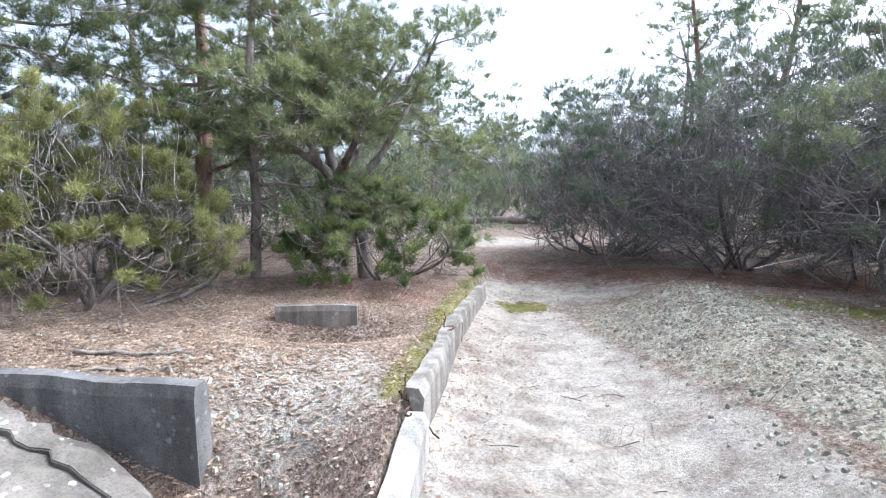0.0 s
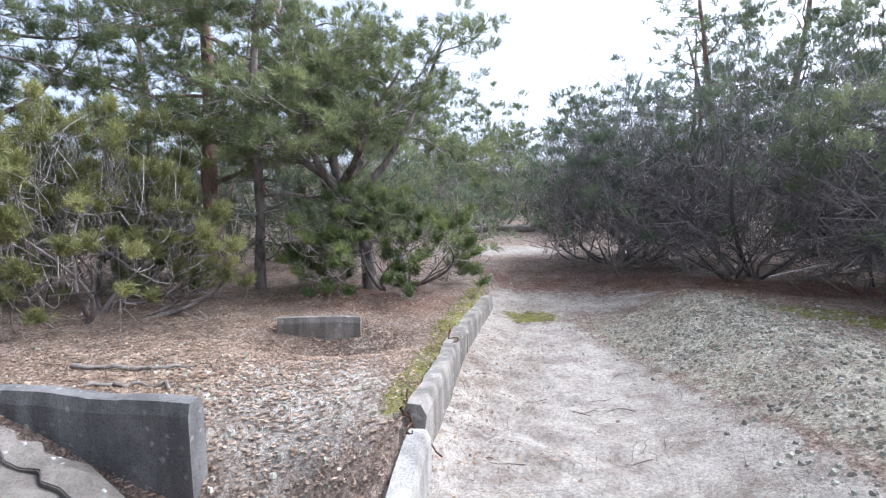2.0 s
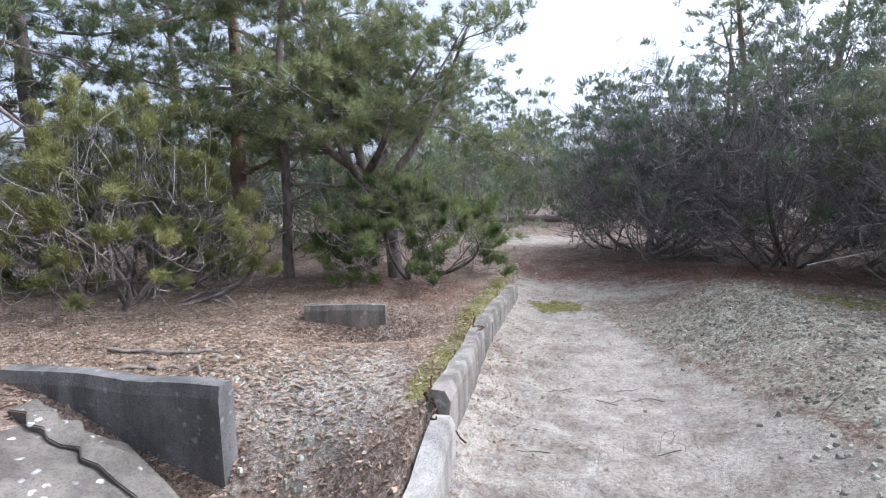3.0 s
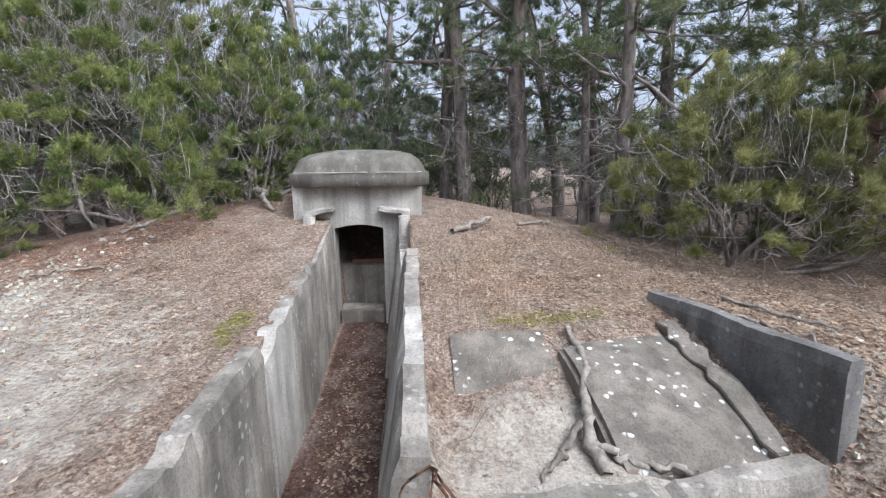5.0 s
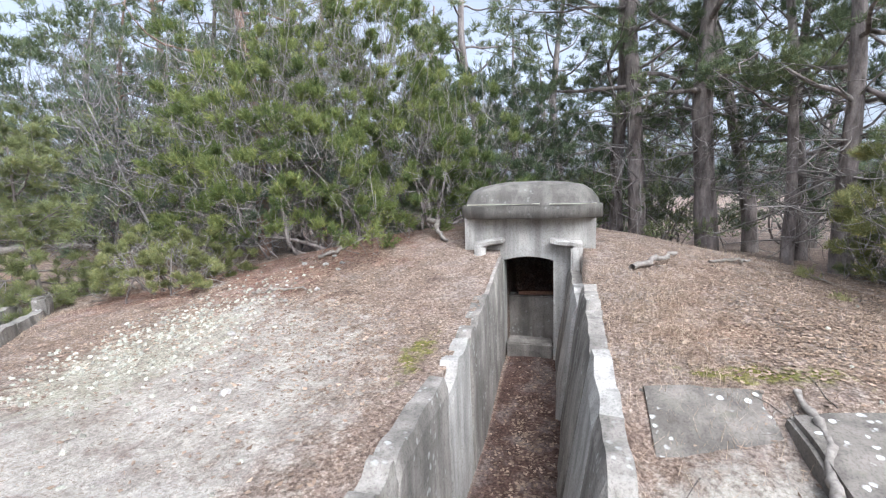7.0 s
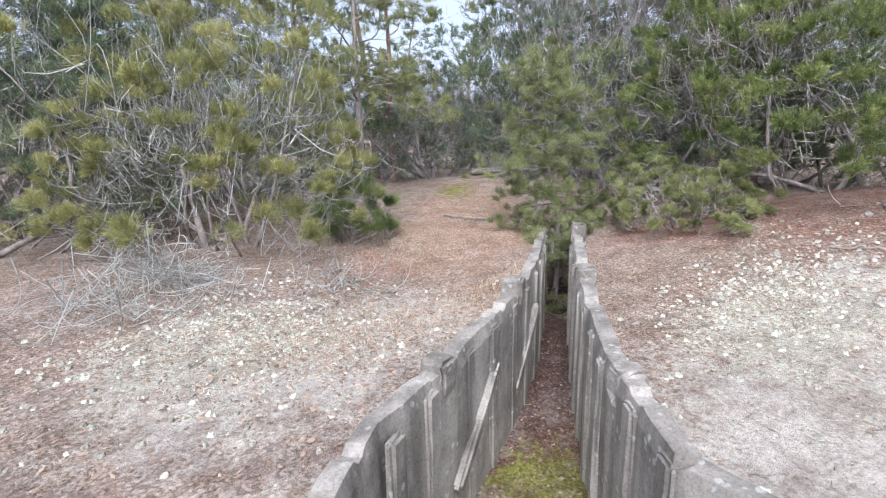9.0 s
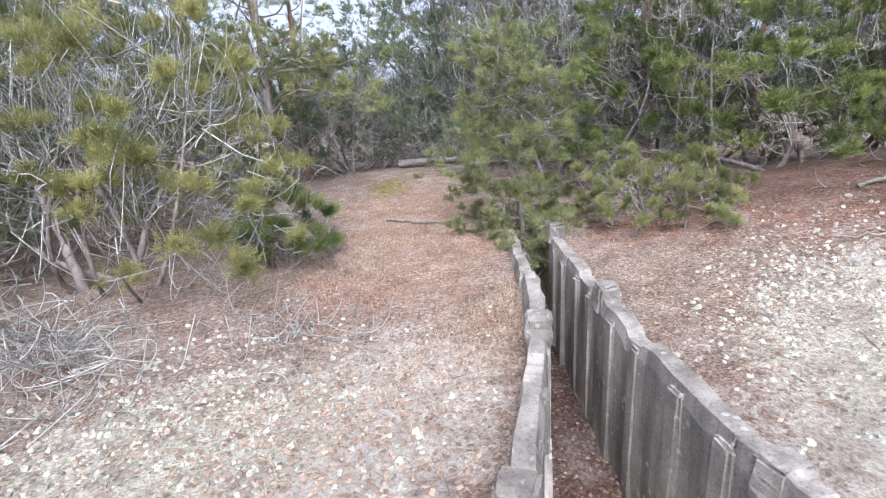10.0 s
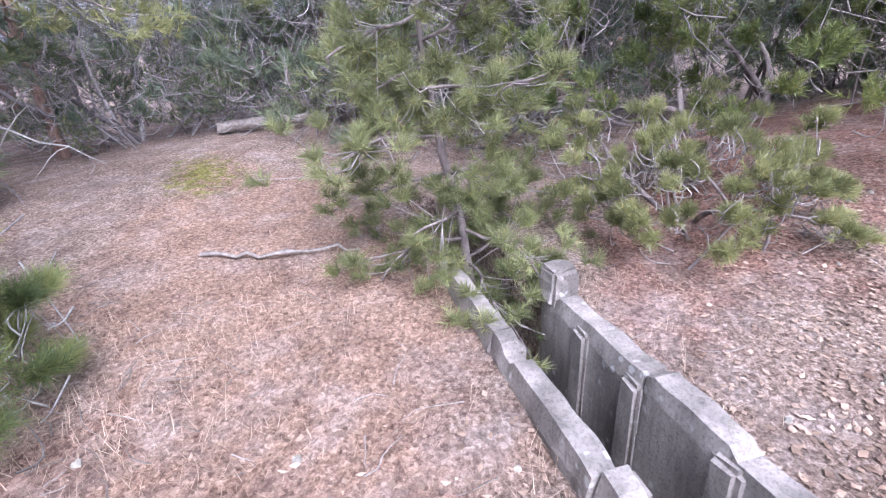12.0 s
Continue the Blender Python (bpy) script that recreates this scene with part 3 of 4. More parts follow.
# ---- the shelter entrance ----
def shelter():
    thing = tagged(new("concrete_shelter"), "low concrete bunker entrance with domed mossy roof slab", "bunker")
    yc, x0 = 4.6, BUNKER_X
    # front wall with an arched opening, as one extruded outline
    half, top, sill = 0.83, 0.92, FLOOR - 0.1
    dw, spring, rise = 0.315, 0.36, 0.05
    bm = bmesh.new()
    out = [(-half, sill), (-half, top), (half, top), (half, sill), (dw, sill), (dw, spring)]
    out += [(dw - 2 * dw * i / 10, spring + rise * math.sin(math.pi * i / 10)) for i in range(1, 10)]
    out += [(-dw, spring), (-dw, sill)]
    f = bm.faces.new([bm.verts.new((x0, yc + a, b)) for a, b in out])
    ext = bmesh.ops.extrude_face_region(bm, geom=[f])
    bmesh.ops.translate(bm, vec=(-0.32, 0, 0), verts=[v for v in ext["geom"] if isinstance(v, bmesh.types.BMVert)])
    bmesh.ops.triangulate(bm, faces=[g for g in bm.faces if len(g.verts) > 4])
    bmesh.ops.recalc_face_normals(bm, faces=bm.faces)
    me = bpy.data.meshes.new("front_wall")
    bm.to_mesh(me)
    bm.free()
    me.materials.append(CONCRETE_PALE)
    under(new("front_wall", me), thing)
    # chamber behind
    for name, size, at in (("side_wall", (1.6, 0.2, 2.1), (x0 - 1.1, yc - 0.73, -0.12)), ("side_wall", (1.6, 0.2, 2.1), (x0 - 1.1, yc + 0.73, -0.12)),
                           ("back_wall", (0.2, 1.66, 2.1), (x0 - 1.98, yc, -0.12))):
        block(name, size, pose(*at), CONCRETE, thing, 11, 0.008, 2, 0.01)
    block("inner_ledge", (0.3, 1.24, 0.95), pose(x0 - 0.9, yc, FLOOR + 0.375), CONCRETE, thing, 12, 0.01, 2, 0.02)
    block("rusty_beam", (0.08, 0.52, 0.05), pose(x0 - 0.85, yc + 0.05, FLOOR + 0.875, 0, 0, 3), RUST, thing, 13, 0.006, 1, 0.008, "rusted iron bar on the ledge")
    block("threshold", (0.34, 0.60, 0.30), pose(x0 - 0.2, yc, FLOOR + 0.2), CONCRETE, thing, 14, 0.01, 2, 0.02)
    # roof: vertical rim, then a low dome with rounded corners
    rings, n = [], 40
    for scale, z in ((0.0, 0.90), (0.98, 0.90), (1.0, 0.91), (1.005, 1.06), (0.99, 1.075), (0.955, 1.08), (0.925, 1.16), (0.86, 1.25), (0.74, 1.32), (0.5, 1.37), (0.0, 1.40)):
        ring = []
        for i in range(n):
            a = 2 * math.pi * i / n
            c, s = math.cos(a), math.sin(a)
            p = 4.5
            r = (abs(c) ** p + abs(s) ** p) ** (-1 / p)
            ring.append((x0 - 0.75 + 0.95 * r * c * scale, yc + 0.01 + 0.93 * r * s * scale, z))
        rings.append(ring)
    v = np.array(rings).reshape(-1, 3)
    rng = np.random.RandomState(5)
    v[n:-n] += rng.uniform(-0.008, 0.008, v[n:-n].shape)
    f = [(a * n + i, a * n + (i + 1) % n, (a + 1) * n + (i + 1) % n, (a + 1) * n + i) for a in range(len(rings) - 1) for i in range(n)]
    under(fill("roof_slab", v, f, CONCRETE_CAP, True), thing, "dark mossy domed roof slab with pale cracks")
    # small canopy slabs over the trench wall ends, and the upright ends
    for y, t in ((yc - 0.50, 8), (yc + 0.47, -8)):
        block("canopy_slab", (0.24, 0.40, 0.06), pose(x0 + 0.07, y, 0.60, t, 6, 0), CONCRETE_PALE, thing, 15, 0.008, 2, 0.015)
    for y in (yc - 0.60, yc + 0.60):
        block("upright", (0.16, 0.13, 1.6), pose(x0 + 0.14, y, -0.24, 0, 0, 0), CONCRETE_PALE, thing, 16, 0.01, 3, 0.025)
    for y, z, a, w in ((yc - 0.3, 1.085, 0, 0.9), (yc + 0.55, 1.08, 0, 0.55)):
        block("crack", (0.012, w, 0.008), pose(x0 + 0.21, y, z, 0, 0, 0), LICHEN, thing, 17, 0.006, 3, 0.002, "pale lime line along the rim")
    return thing


shelter()


# ---- broken slabs, stones and wood ----
def slab(name, outline, thick, m, seed, label, dome=0.0, bevel=0.025):
    bm = bmesh.new()
    f = bm.faces.new([bm.verts.new((x, y, 0)) for x, y in outline])
    ext = bmesh.ops.extrude_face_region(bm, geom=[f])
    bmesh.ops.translate(bm, vec=(0, 0, thick), verts=[v for v in ext["geom"] if isinstance(v, bmesh.types.BMVert)])
    bmesh.ops.recalc_face_normals(bm, faces=bm.faces)
    bmesh.ops.bevel(bm, geom=bm.edges[:], offset=bevel, segments=2, affect="EDGES", clamp_overlap=True)
    bmesh.ops.triangulate(bm, faces=[g for g in bm.faces if len(g.verts) > 4])
    bmesh.ops.subdivide_edges(bm, edges=[e for e in bm.edges if e.calc_length() > 0.12], cuts=4, use_grid_fill=True)
    cx, cy = np.mean(outline, axis=0)
    R = max(math.hypot(x - cx, y - cy) for x, y in outline)
    for v in bm.verts:
        r = math.hypot(v.co.x - cx, v.co.y - cy) / R
        v.co.z += dome * (1 - r * r) * (v.co.z / thick) + 0.012 * noise.noise(v.co * 6 + Vector((seed, 0, 0)))
        v.co.x += 0.02 * noise.noise(v.co * 4 + Vector((0, seed, 0)))
    bm.transform(m)
    me = bpy.data.meshes.new(name)
    bm.to_mesh(me)
    bm.free()
    me.materials.append(CONCRETE_SLAB)
    return tagged(new(name, me), label, "concrete slab")


slab("broken_slab", [(-0.34, -0.36), (0.26, -0.42), (0.30, 0.30), (-0.10, 0.34), (-0.32, 0.38)], 0.20, pose(-6.13, 5.90, -0.335, 0, 23, 6), 1, "grey concrete slab crusted with white lichen, half buried", 0.02)
slab("broken_slab", [(-0.56, -0.42), (-0.1, -0.50), (0.50, -0.58), (0.72, -0.1), (0.62, 0.44), (-0.05, 0.64), (-0.58, 0.56)], 0.26, pose(-5.78, 6.74, -0.53, -3, 20, 12), 2, "domed grey concrete slab with lichen spots, half buried in sand", 0.12)


def tube(paths, sides=6):
    """Vertices and faces of tubes along (points, radii)."""
    V, F, base = [], [], 0
    for pts, rad in paths:
        pts, rad = np.asarray(pts, float), np.asarray(rad, float)
        n = len(pts)
        d = np.gradient(pts, axis=0)
        d /= np.linalg.norm(d, axis=1)[:, None] + 1e-9
        ref = np.where(np.abs(d[:, 2:3]) > 0.9, np.array([[1.0, 0, 0]]), np.array([[0, 0, 1.0]]))
        u = np.cross(d, ref)
        u /= np.linalg.norm(u, axis=1)[:, None] + 1e-9
        w = np.cross(d, u)
        a = np.arange(sides) * 2 * math.pi / sides
        ring = pts[:, None] + rad[:, None, None] * (np.cos(a)[None, :, None] * u[:, None] + np.sin(a)[None, :, None] * w[:, None])
        V.append(ring.reshape(-1, 3))
        i, j = np.meshgrid(np.arange(n - 1), np.arange(sides), indexing="ij")
        q = np.stack([i * sides + j, i * sides + (j + 1) % sides, (i + 1) * sides + (j + 1) % sides, (i + 1) * sides + j], -1).reshape(-1, 4)
        F.append(q + base)
        base += n * sides
    return np.concatenate(V), np.concatenate(F)


def wander(rng, start, way, length, n, bend=0.15, lift=0.0, droop=0.0):
    """A crooked line of n points."""
    p, d = np.array(start, float), np.array(way, float)
    d /= np.linalg.norm(d)
    out = [p.copy()]
    for i in range(n - 1):
        d = d + rng.normal(0, bend, 3) + np.array([0, 0, lift - droop * i / n])
        d /= np.linalg.norm(d)
        p = p + d * length / (n - 1)
        out.append(p.copy())
    return np.array(out)


def driftwood(name, lines_, label, material, category="root"):
    v, f = tube(lines_, 7)
    v = v + 0.0035 * np.random.RandomState(3).normal(size=v.shape)
    return tagged(fill(name, v, f, material, True), label, category)


def root_line(pts, r0, r1, n=22, seed=0):
    p = strip(pts, n)
    rng = np.random.RandomState(seed)
    p[1:-1] += rng.normal(0, 0.012, p[1:-1].shape)
    return p, np.linspace(r0, r1, n) * rng.uniform(0.85, 1.15, n)


driftwood("bare_root", [root_line([(-6.3, 6.38, 0.0), (-5.95, 6.38, -0.08), (-5.6, 6.27, -0.2), (-5.35, 6.2, -0.3), (-5.15, 6.22, -0.36)], 0.02, 0.034, seed=1),
                        root_line([(-5.5, 6.24, -0.24), (-5.25, 6.0, -0.34), (-5.1, 5.85, -0.37)], 0.024, 0.01, seed=2),
                        root_line([(-5.35, 6.2, -0.3), (-5.2, 6.4, -0.34), (-5.1, 6.65, -0.34)], 0.024, 0.016, seed=3)], "bleached bare root lying over broken slabs", DEADWOOD)


def crust():
    """A ragged lip of broken concrete along the slab's edge."""
    rng = random.Random(8)
    us = [i / 13 for i in range(14)]
    edge = [(1.2 * u, -0.05 + rng.uniform(-0.035, 0.02)) for u in us] + [(1.2 * u, 0.05 + rng.uniform(-0.02, 0.045)) for u in us[::-1]]
    return slab("broken_crust", edge, 0.09, pose(-6.42, 7.15, -0.09, 8, 17, 3), 5, "ragged pale lip of broken concrete beside the slab", 0.03, 0.006)


crust()


def on_ground(pts, r):
    return [(x, y, float(ground_height(np.array(x), np.array(y))) + r * 0.6 + up) for x, y, up in pts]


for pts, r0, r1, label in (
        ([(-6.5, 7.75, 0.0), (-6.2, 7.95, 0.0), (-5.95, 8.0, 0.0)], 0.016, 0.009, "grey fallen branch on leafy sand"),
        ([(-6.9, 7.9, 0.02), (-6.5, 8.1, 0.02), (-6.2, 8.35, 0)], 0.018, 0.01, "short grey branch on dry leaves"),
        ([(-7.3, -3.3, 0.01), (-7.4, -2.9, 0.02), (-7.6, -2.55, 0.03), (-7.75, -2.25, 0.0)], 0.018, 0.008, "thin pale stick on needle litter"),
        ([(-9.2, 1.75, 0.0), (-9.45, 2.05, 0.05), (-9.6, 2.25, 0.12)], 0.03, 0.018, "yellowish stick lying on reddish needles"),
        ([(-8.6, 5.75, 0.02), (-8.75, 6.0, 0.05), (-8.9, 6.25, 0.08)], 0.04, 0.02, "bleached branch stub in dry grass"),
        ([(-9.0, 6.6, 0.01), (-9.3, 7.1, 0.03)], 0.02, 0.012, "small grey branch in dry grass"),
        ([(-10.4, 3.0, 0.18), (-10.3, 3.15, 0.16), (-10.0, 3.25, 0.05), (-9.8, 3.45, 0.0)], 0.05, 0.02, "grey exposed root on the mound"),
        ([(-7.9, 1.6, 0.01), (-7.95, 2.0, 0.03), (-8.0, 2.3, 0.0)], 0.012, 0.006, "thin pale twig on litter"),
        ([(-10.3, -5.8, 0.05), (-10.8, -5.2, 0.1), (-11.4, -4.8, 0.06)], 0.09, 0.06, "weathered log on the forest floor"),
        ([(-6.6, 22.4, 0.12), (-7.6, 22.2, 0.14), (-9.0, 22.0, 0.1)], 0.14, 0.12, "grey log lying across the far path")):
    driftwood("fallen_branch", [root_line(on_ground(pts, r0), r0, r1, 14, len(label))], label, DEADWOOD, "branch")


def stones():
    rng = np.random.RandomState(21)
    for i in range(32):
        u = rng.rand()
        x, y = (-7.6 + rng.normal(0, 0.9), 2.0 + rng.normal(0, 0.35)) if u < 0.8 else (-4.9 + rng.normal(0, 0.5), 13.3 + rng.normal(0, 0.4))
        s = rng.uniform(0.015, 0.045)
        bm = bmesh.new()
        bmesh.ops.create_icosphere(bm, subdivisions=1, radius=s)
        for v in bm.verts:
            v.co *= rng.uniform(0.7, 1.25)
            v.co.z *= 0.6
        bm.transform(pose(x, y, float(ground_height(np.array(x), np.array(y))) + s * 0.3, 0, 0, rng.uniform(0, 360)))
        me = bpy.data.meshes.new("stone")
        bm.to_mesh(me)
        bm.free()
        me.materials.append(CONCRETE_PALE)
        tagged(new("stone", me), "small pale stone on sandy ground", "stone", "stones on the bank")


stones()
for cx, cy, z, seed in ((-4.32, 8.22, -0.12, 1), (-4.28, 8.0, -0.3, 2), (-4.72, 9.75, -0.1, 3), (-4.83, 5.35, -0.05, 4)):
    rng = np.random.RandomState(seed)
    ls = []
    for k in range(4):
        p = wander(rng, (cx, cy, z), rng.normal(0, 1, 3), rng.uniform(0.15, 0.3), 8, 0.45)
        ls.append((p, np.full(8, 0.0035)))
    driftwood("rusty_wire", ls, "twisted rusty wire sticking from broken concrete", RUST, "wire")


# ---- trees and shrubs ----
def needles(rng, tips, ways, count, length, width, shoot):
    """Needle triangles round many shoots, each shoot a brush that points along its way."""
    tips, ways = np.asarray(tips), np.asarray(ways)
    n = len(tips)
    ways = ways / (np.linalg.norm(ways, axis=1)[:, None] + 1e-9)
    d = np.repeat(ways, count, 0)
    base = np.repeat(tips, count, 0) - d * rng.rand(n * count, 1) * shoot
    r = rng.normal(size=(n * count, 3))
    r -= (r * d).sum(1)[:, None] * d
    r /= np.linalg.norm(r, axis=1)[:, None] + 1e-9
    w = d + r * rng.uniform(0.35, 1.5, (n * count, 1))
    w /= np.linalg.norm(w, axis=1)[:, None]
    side = np.cross(w, rng.normal(size=(n * count, 3)))
    side /= np.linalg.norm(side, axis=1)[:, None] + 1e-9
    L = length * rng.uniform(0.75, 1.15, (n * count, 1))
    v = np.stack([base - side * width, base + side * width, base + w * L], 1).reshape(-1, 3)
    return v, np.arange(n * count * 3).reshape(-1, 3)


def clump(rng, centre, out, radius, m, flat=0.7):
    """m shoots over the outer side of a cushion: places and ways."""
    k = rng.normal(size=(m, 3)) + out * 0.9 + np.array([0, 0, 0.75])
    k /= np.linalg.norm(k, axis=1)[:, None] + 1e-9
    p = centre + k * radius * rng.uniform(0.55, 1.05, (m, 1)) * np.array([1, 1, flat])
    return p, k + out * 0.35 + np.array([0, 0, 0.45]) + rng.normal(0, 0.15, (m, 3))


def bough(rng, p, q, n=5, sag=0.0, bend=0.06):
    """A bent line from p to q."""
    u = np.linspace(0, 1, n)[:, None]
    d = np.linalg.norm(q - p)
    mid = rng.normal(0, bend, 3) * d + np.array([0, 0, -sag * d])
    return p + (q - p) * u + mid * 4 * u * (1 - u)


def assemble(name, wood, twigs, tips, ways, rng, mats, label, category, count, length, width, shoot, group="", tones=None):
    """An Empty with trunk, twigs and crown."""
    thing = tagged(new(name), label, category, group)
    bark, twig, leaf = mats
    v, f = tube(wood, 9)
    under(fill("trunk", v, f, bark, True), thing)
    if twigs:
        v, f = tube(twigs, 3)
        tagged(under(fill("brushwood", v, f, twig, True), thing), kind="stuff")
    if len(tips):
        v, f = needles(rng, tips, ways, count, length, width, shoot)
        crown = fill("crown", v, f, leaf)
        own = np.clip((rng.rand(len(tips)) if tones is None else np.asarray(tones)) + rng.normal(0, 0.13, len(tips)), 0, 1)
        at = crown.data.attributes.new("tone", "FLOAT", "POINT")
        at.data.foreach_set("value", np.repeat(own, count * 3).astype(np.float32))
        tagged(under(crown, thing), kind="stuff")
    return thing


def pine(seed, height, first, spread, lean=(0, 0), trunk_r=0.16, limbs=18, crook=0.05, mats=None, label="", count=26, length=0.15, width=0.0036, shoot=0.10, per=70, pad=(0.32, 0.12),
         droop=0.04, fork=0, group="", name="pine_tree", dead=0, shape=0.5, rise=(-0.1, 0.4)):
    """A Scots pine: crooked trunk, bare below, limbs carrying flat pads of shoots."""
    rng = np.random.RandomState(seed)
    trunk = wander(rng, (0, 0, -0.15), (lean[0], lean[1], 1), height, 16, crook, 0.06)
    wood = [(trunk, trunk_r * (1 - 0.8 * np.linspace(0, 1, 16)) * rng.uniform(0.92, 1.08, 16))]
    stems = [(trunk, trunk_r)]
    for k in range(fork):
        i = int(16 * first / height) + rng.randint(0, 2)
        a = 2 * math.pi * (k + rng.rand() * 0.5) / fork
        q = wander(rng, trunk[i], (math.cos(a), math.sin(a), 0.75), height * rng.uniform(0.45, 0.65), 12, 0.13, 0.08)
        wood.append((q, np.linspace(trunk_r * 0.55, 0.015, 12)))
        stems.append((q, trunk_r * 0.5))
    tips, ways, twigs, tones = [], [], [], []
    for n in range(limbs):
        stem, r = stems[n % len(stems)]
        lo = first / height if stem is trunk else 0.25
        u = lo + (0.99 - lo) * (n + rng.rand() * 0.8) / limbs
        a = u * (len(stem) - 1)
        j = min(len(stem) - 2, int(a))
        p = stem[j] + (stem[j + 1] - stem[j]) * (a - j)
        ang = 2.4 * n + rng.uniform(-0.5, 0.5)
        ln = spread * rng.uniform(0.6, 1.15) * (1.0 - shape * u)
        q = wander(rng, p, (math.cos(ang), math.sin(ang), rng.uniform(*rise)), ln, 9, 0.2, 0.03, droop)
        r0 = max(0.012, r * (1 - u * 0.8) * 0.36)
        wood.append((q, np.linspace(r0, 0.006, 9)))
        m = max(6, int(per * ln / spread))
        for c in range(m // 5):
            v = rng.uniform(0.3, 1.0) ** 0.7
            b = v * 8
            i = min(7, int(b))
            at = q[i] + (q[i + 1] - q[i]) * (b - i)
            off = np.array([rng.normal(0, pad[0]), rng.normal(0, pad[0]), rng.normal(0, pad[1])])
            end = at + off
            back = q[max(0, i - 1)]
            twigs.append((bough(rng, back, end, 4, 0.12), np.linspace(0.005, 0.002, 4)))
            hub = off / (np.linalg.norm(off) + 1e-9)
            p5, w5 = clump(rng, end, hub * 0.8, 0.5 * pad[0], 9, 0.6)
            tips += list(p5)
            ways += list(w5)
            tones += [rng.uniform(0.1, 0.8)] * 9
    for n in range(dead):
        u = rng.uniform(0.12, first / height + 0.1)
        p = trunk[int(u * 15)]
        ang = rng.uniform(0, 6.28)
        q = wander(rng, p, (math.cos(ang), math.sin(ang), rng.uniform(-0.3, 0.3)), rng.uniform(0.5, 1.6), 7, 0.25)
        twigs.append((q, np.linspace(0.016, 0.003, 7)))
        for m in range(4):
            twigs.append((wander(rng, q[2 + m], rng.normal(0, 1, 3), rng.uniform(0.2, 0.6), 5, 0.3), np.linspace(0.006, 0.002, 5)))
    return assemble(name, wood, twigs, tips, ways, rng, mats or (BARK, TWIG, NEEDLE), label, "pine tree", count, length, width, shoot, group, tones)


def shrub(seed, height, radius, shoots, mats, label, stems=12, count=30, length=0.07, width=0.003, shoot=0.13, low=0.12, group="", name="mountain_pine_shrub", green=1.0, bare=(0.8, 0.95), extra=0, inner=0.6,
          squash=1.0, thick=0.0045, size=0.85):
    """A many-stemmed pine shrub: stems and twigs that carry cushions of upturned brush-like shoots over a lumpy dome, with gaps between."""
    rng = np.random.RandomState(seed)
    ph = rng.uniform(0, 6.28, 6)
    each = 20
    n = max(3, int(shoots * 0.55) // each)

    def dome(m, near):
        az, el = rng.uniform(0, 6.28, m), np.arcsin(rng.uniform(0.0, 1.0, m) ** 0.8)
        lump = 1 + 0.16 * np.sin(3 * az + ph[0]) * np.cos(2 * el + ph[1]) + 0.12 * np.sin(5 * az + ph[2] + 4 * el) + 0.10 * np.sin(9 * az + 7 * el + ph[3])
        u = rng.uniform(near, 1.0, m) ** 0.6 * lump
        out = np.stack([np.cos(el) * np.cos(az), np.cos(el) * np.sin(az) * squash, np.sin(el)], 1)
        c = out * np.array([radius, radius, height]) * u[:, None]
        below = c[:, 2] < low
        c[below, 2] = low + (0.35 * height) * rng.rand(below.sum()) ** 1.6
        return c, out

    heart, out = dome(n, inner)
    cushion = size * math.sqrt(2 * radius * (radius + height) / 2 / n)
    wood, twigs = [], []
    for i in rng.choice(n, min(n, stems), False):
        q = bough(rng, np.array([0, 0, -0.1]) + rng.normal(0, 0.12, 3) * np.array([1, 1, 0]), heart[i] * 0.9, 10, 0.24, 0.2)
        wood.append((q, np.linspace(0.014 + 0.011 * np.linalg.norm(heart[i]), 0.006, 10)))
    for i in range(n):
        base = heart[i] * rng.uniform(*bare) * np.array([1, 1, 0.85])
        for k in range(3):
            root = base + rng.normal(0, cushion * 0.6, 3)
            root[2] = max(root[2], 0.05)
            twigs.append((bough(rng, root, heart[i] + rng.normal(0, cushion * 0.45, 3), 6, 0.2, 0.26), np.linspace(thick * 1.3, 0.0022, 6)))
    if extra:
        e, _ = dome(extra, 0.35)
        for i in range(extra):
            root = e[i] * rng.uniform(0.75, 1.0) + rng.normal(0, 0.28, 3) * np.array([1, 1, 0.7])
            root[2] = max(root[2], 0.04)
            twigs.append((bough(rng, root, e[i], 7, 0.25, 0.2), np.linspace(thick * 1.2, 0.0018, 7)))
    tips, ways, tones = [], [], []
    for i in range(n):
        if rng.rand() > green * (0.3 + 0.7 * min(1, heart[i, 2] / height * 1.6)) and green < 1:
            continue
        p, w = clump(rng, heart[i], out[i], cushion * rng.uniform(0.7, 1.25), each)
        p[:, 2] = np.maximum(p[:, 2], 0.05)
        tips.append(p)
        ways.append(w)
        tones.append(np.full(each, rng.uniform(0.1, 0.85)))
    if tips:
        tips, ways, tones = np.concatenate(tips), np.concatenate(ways), np.concatenate(tones)
    return assemble(name, wood, twigs, tips, ways, rng, mats, label, "shrub", count, length, width, shoot, group, tones)


def stand(ob, x, y, turn=0.0, scale=1.0):
    ob.matrix_basis = pose(x, y, float(ground_height(np.array(x), np.array(y))), 0, 0, turn) @ Matrix.Scale(scale, 4)
    return ob


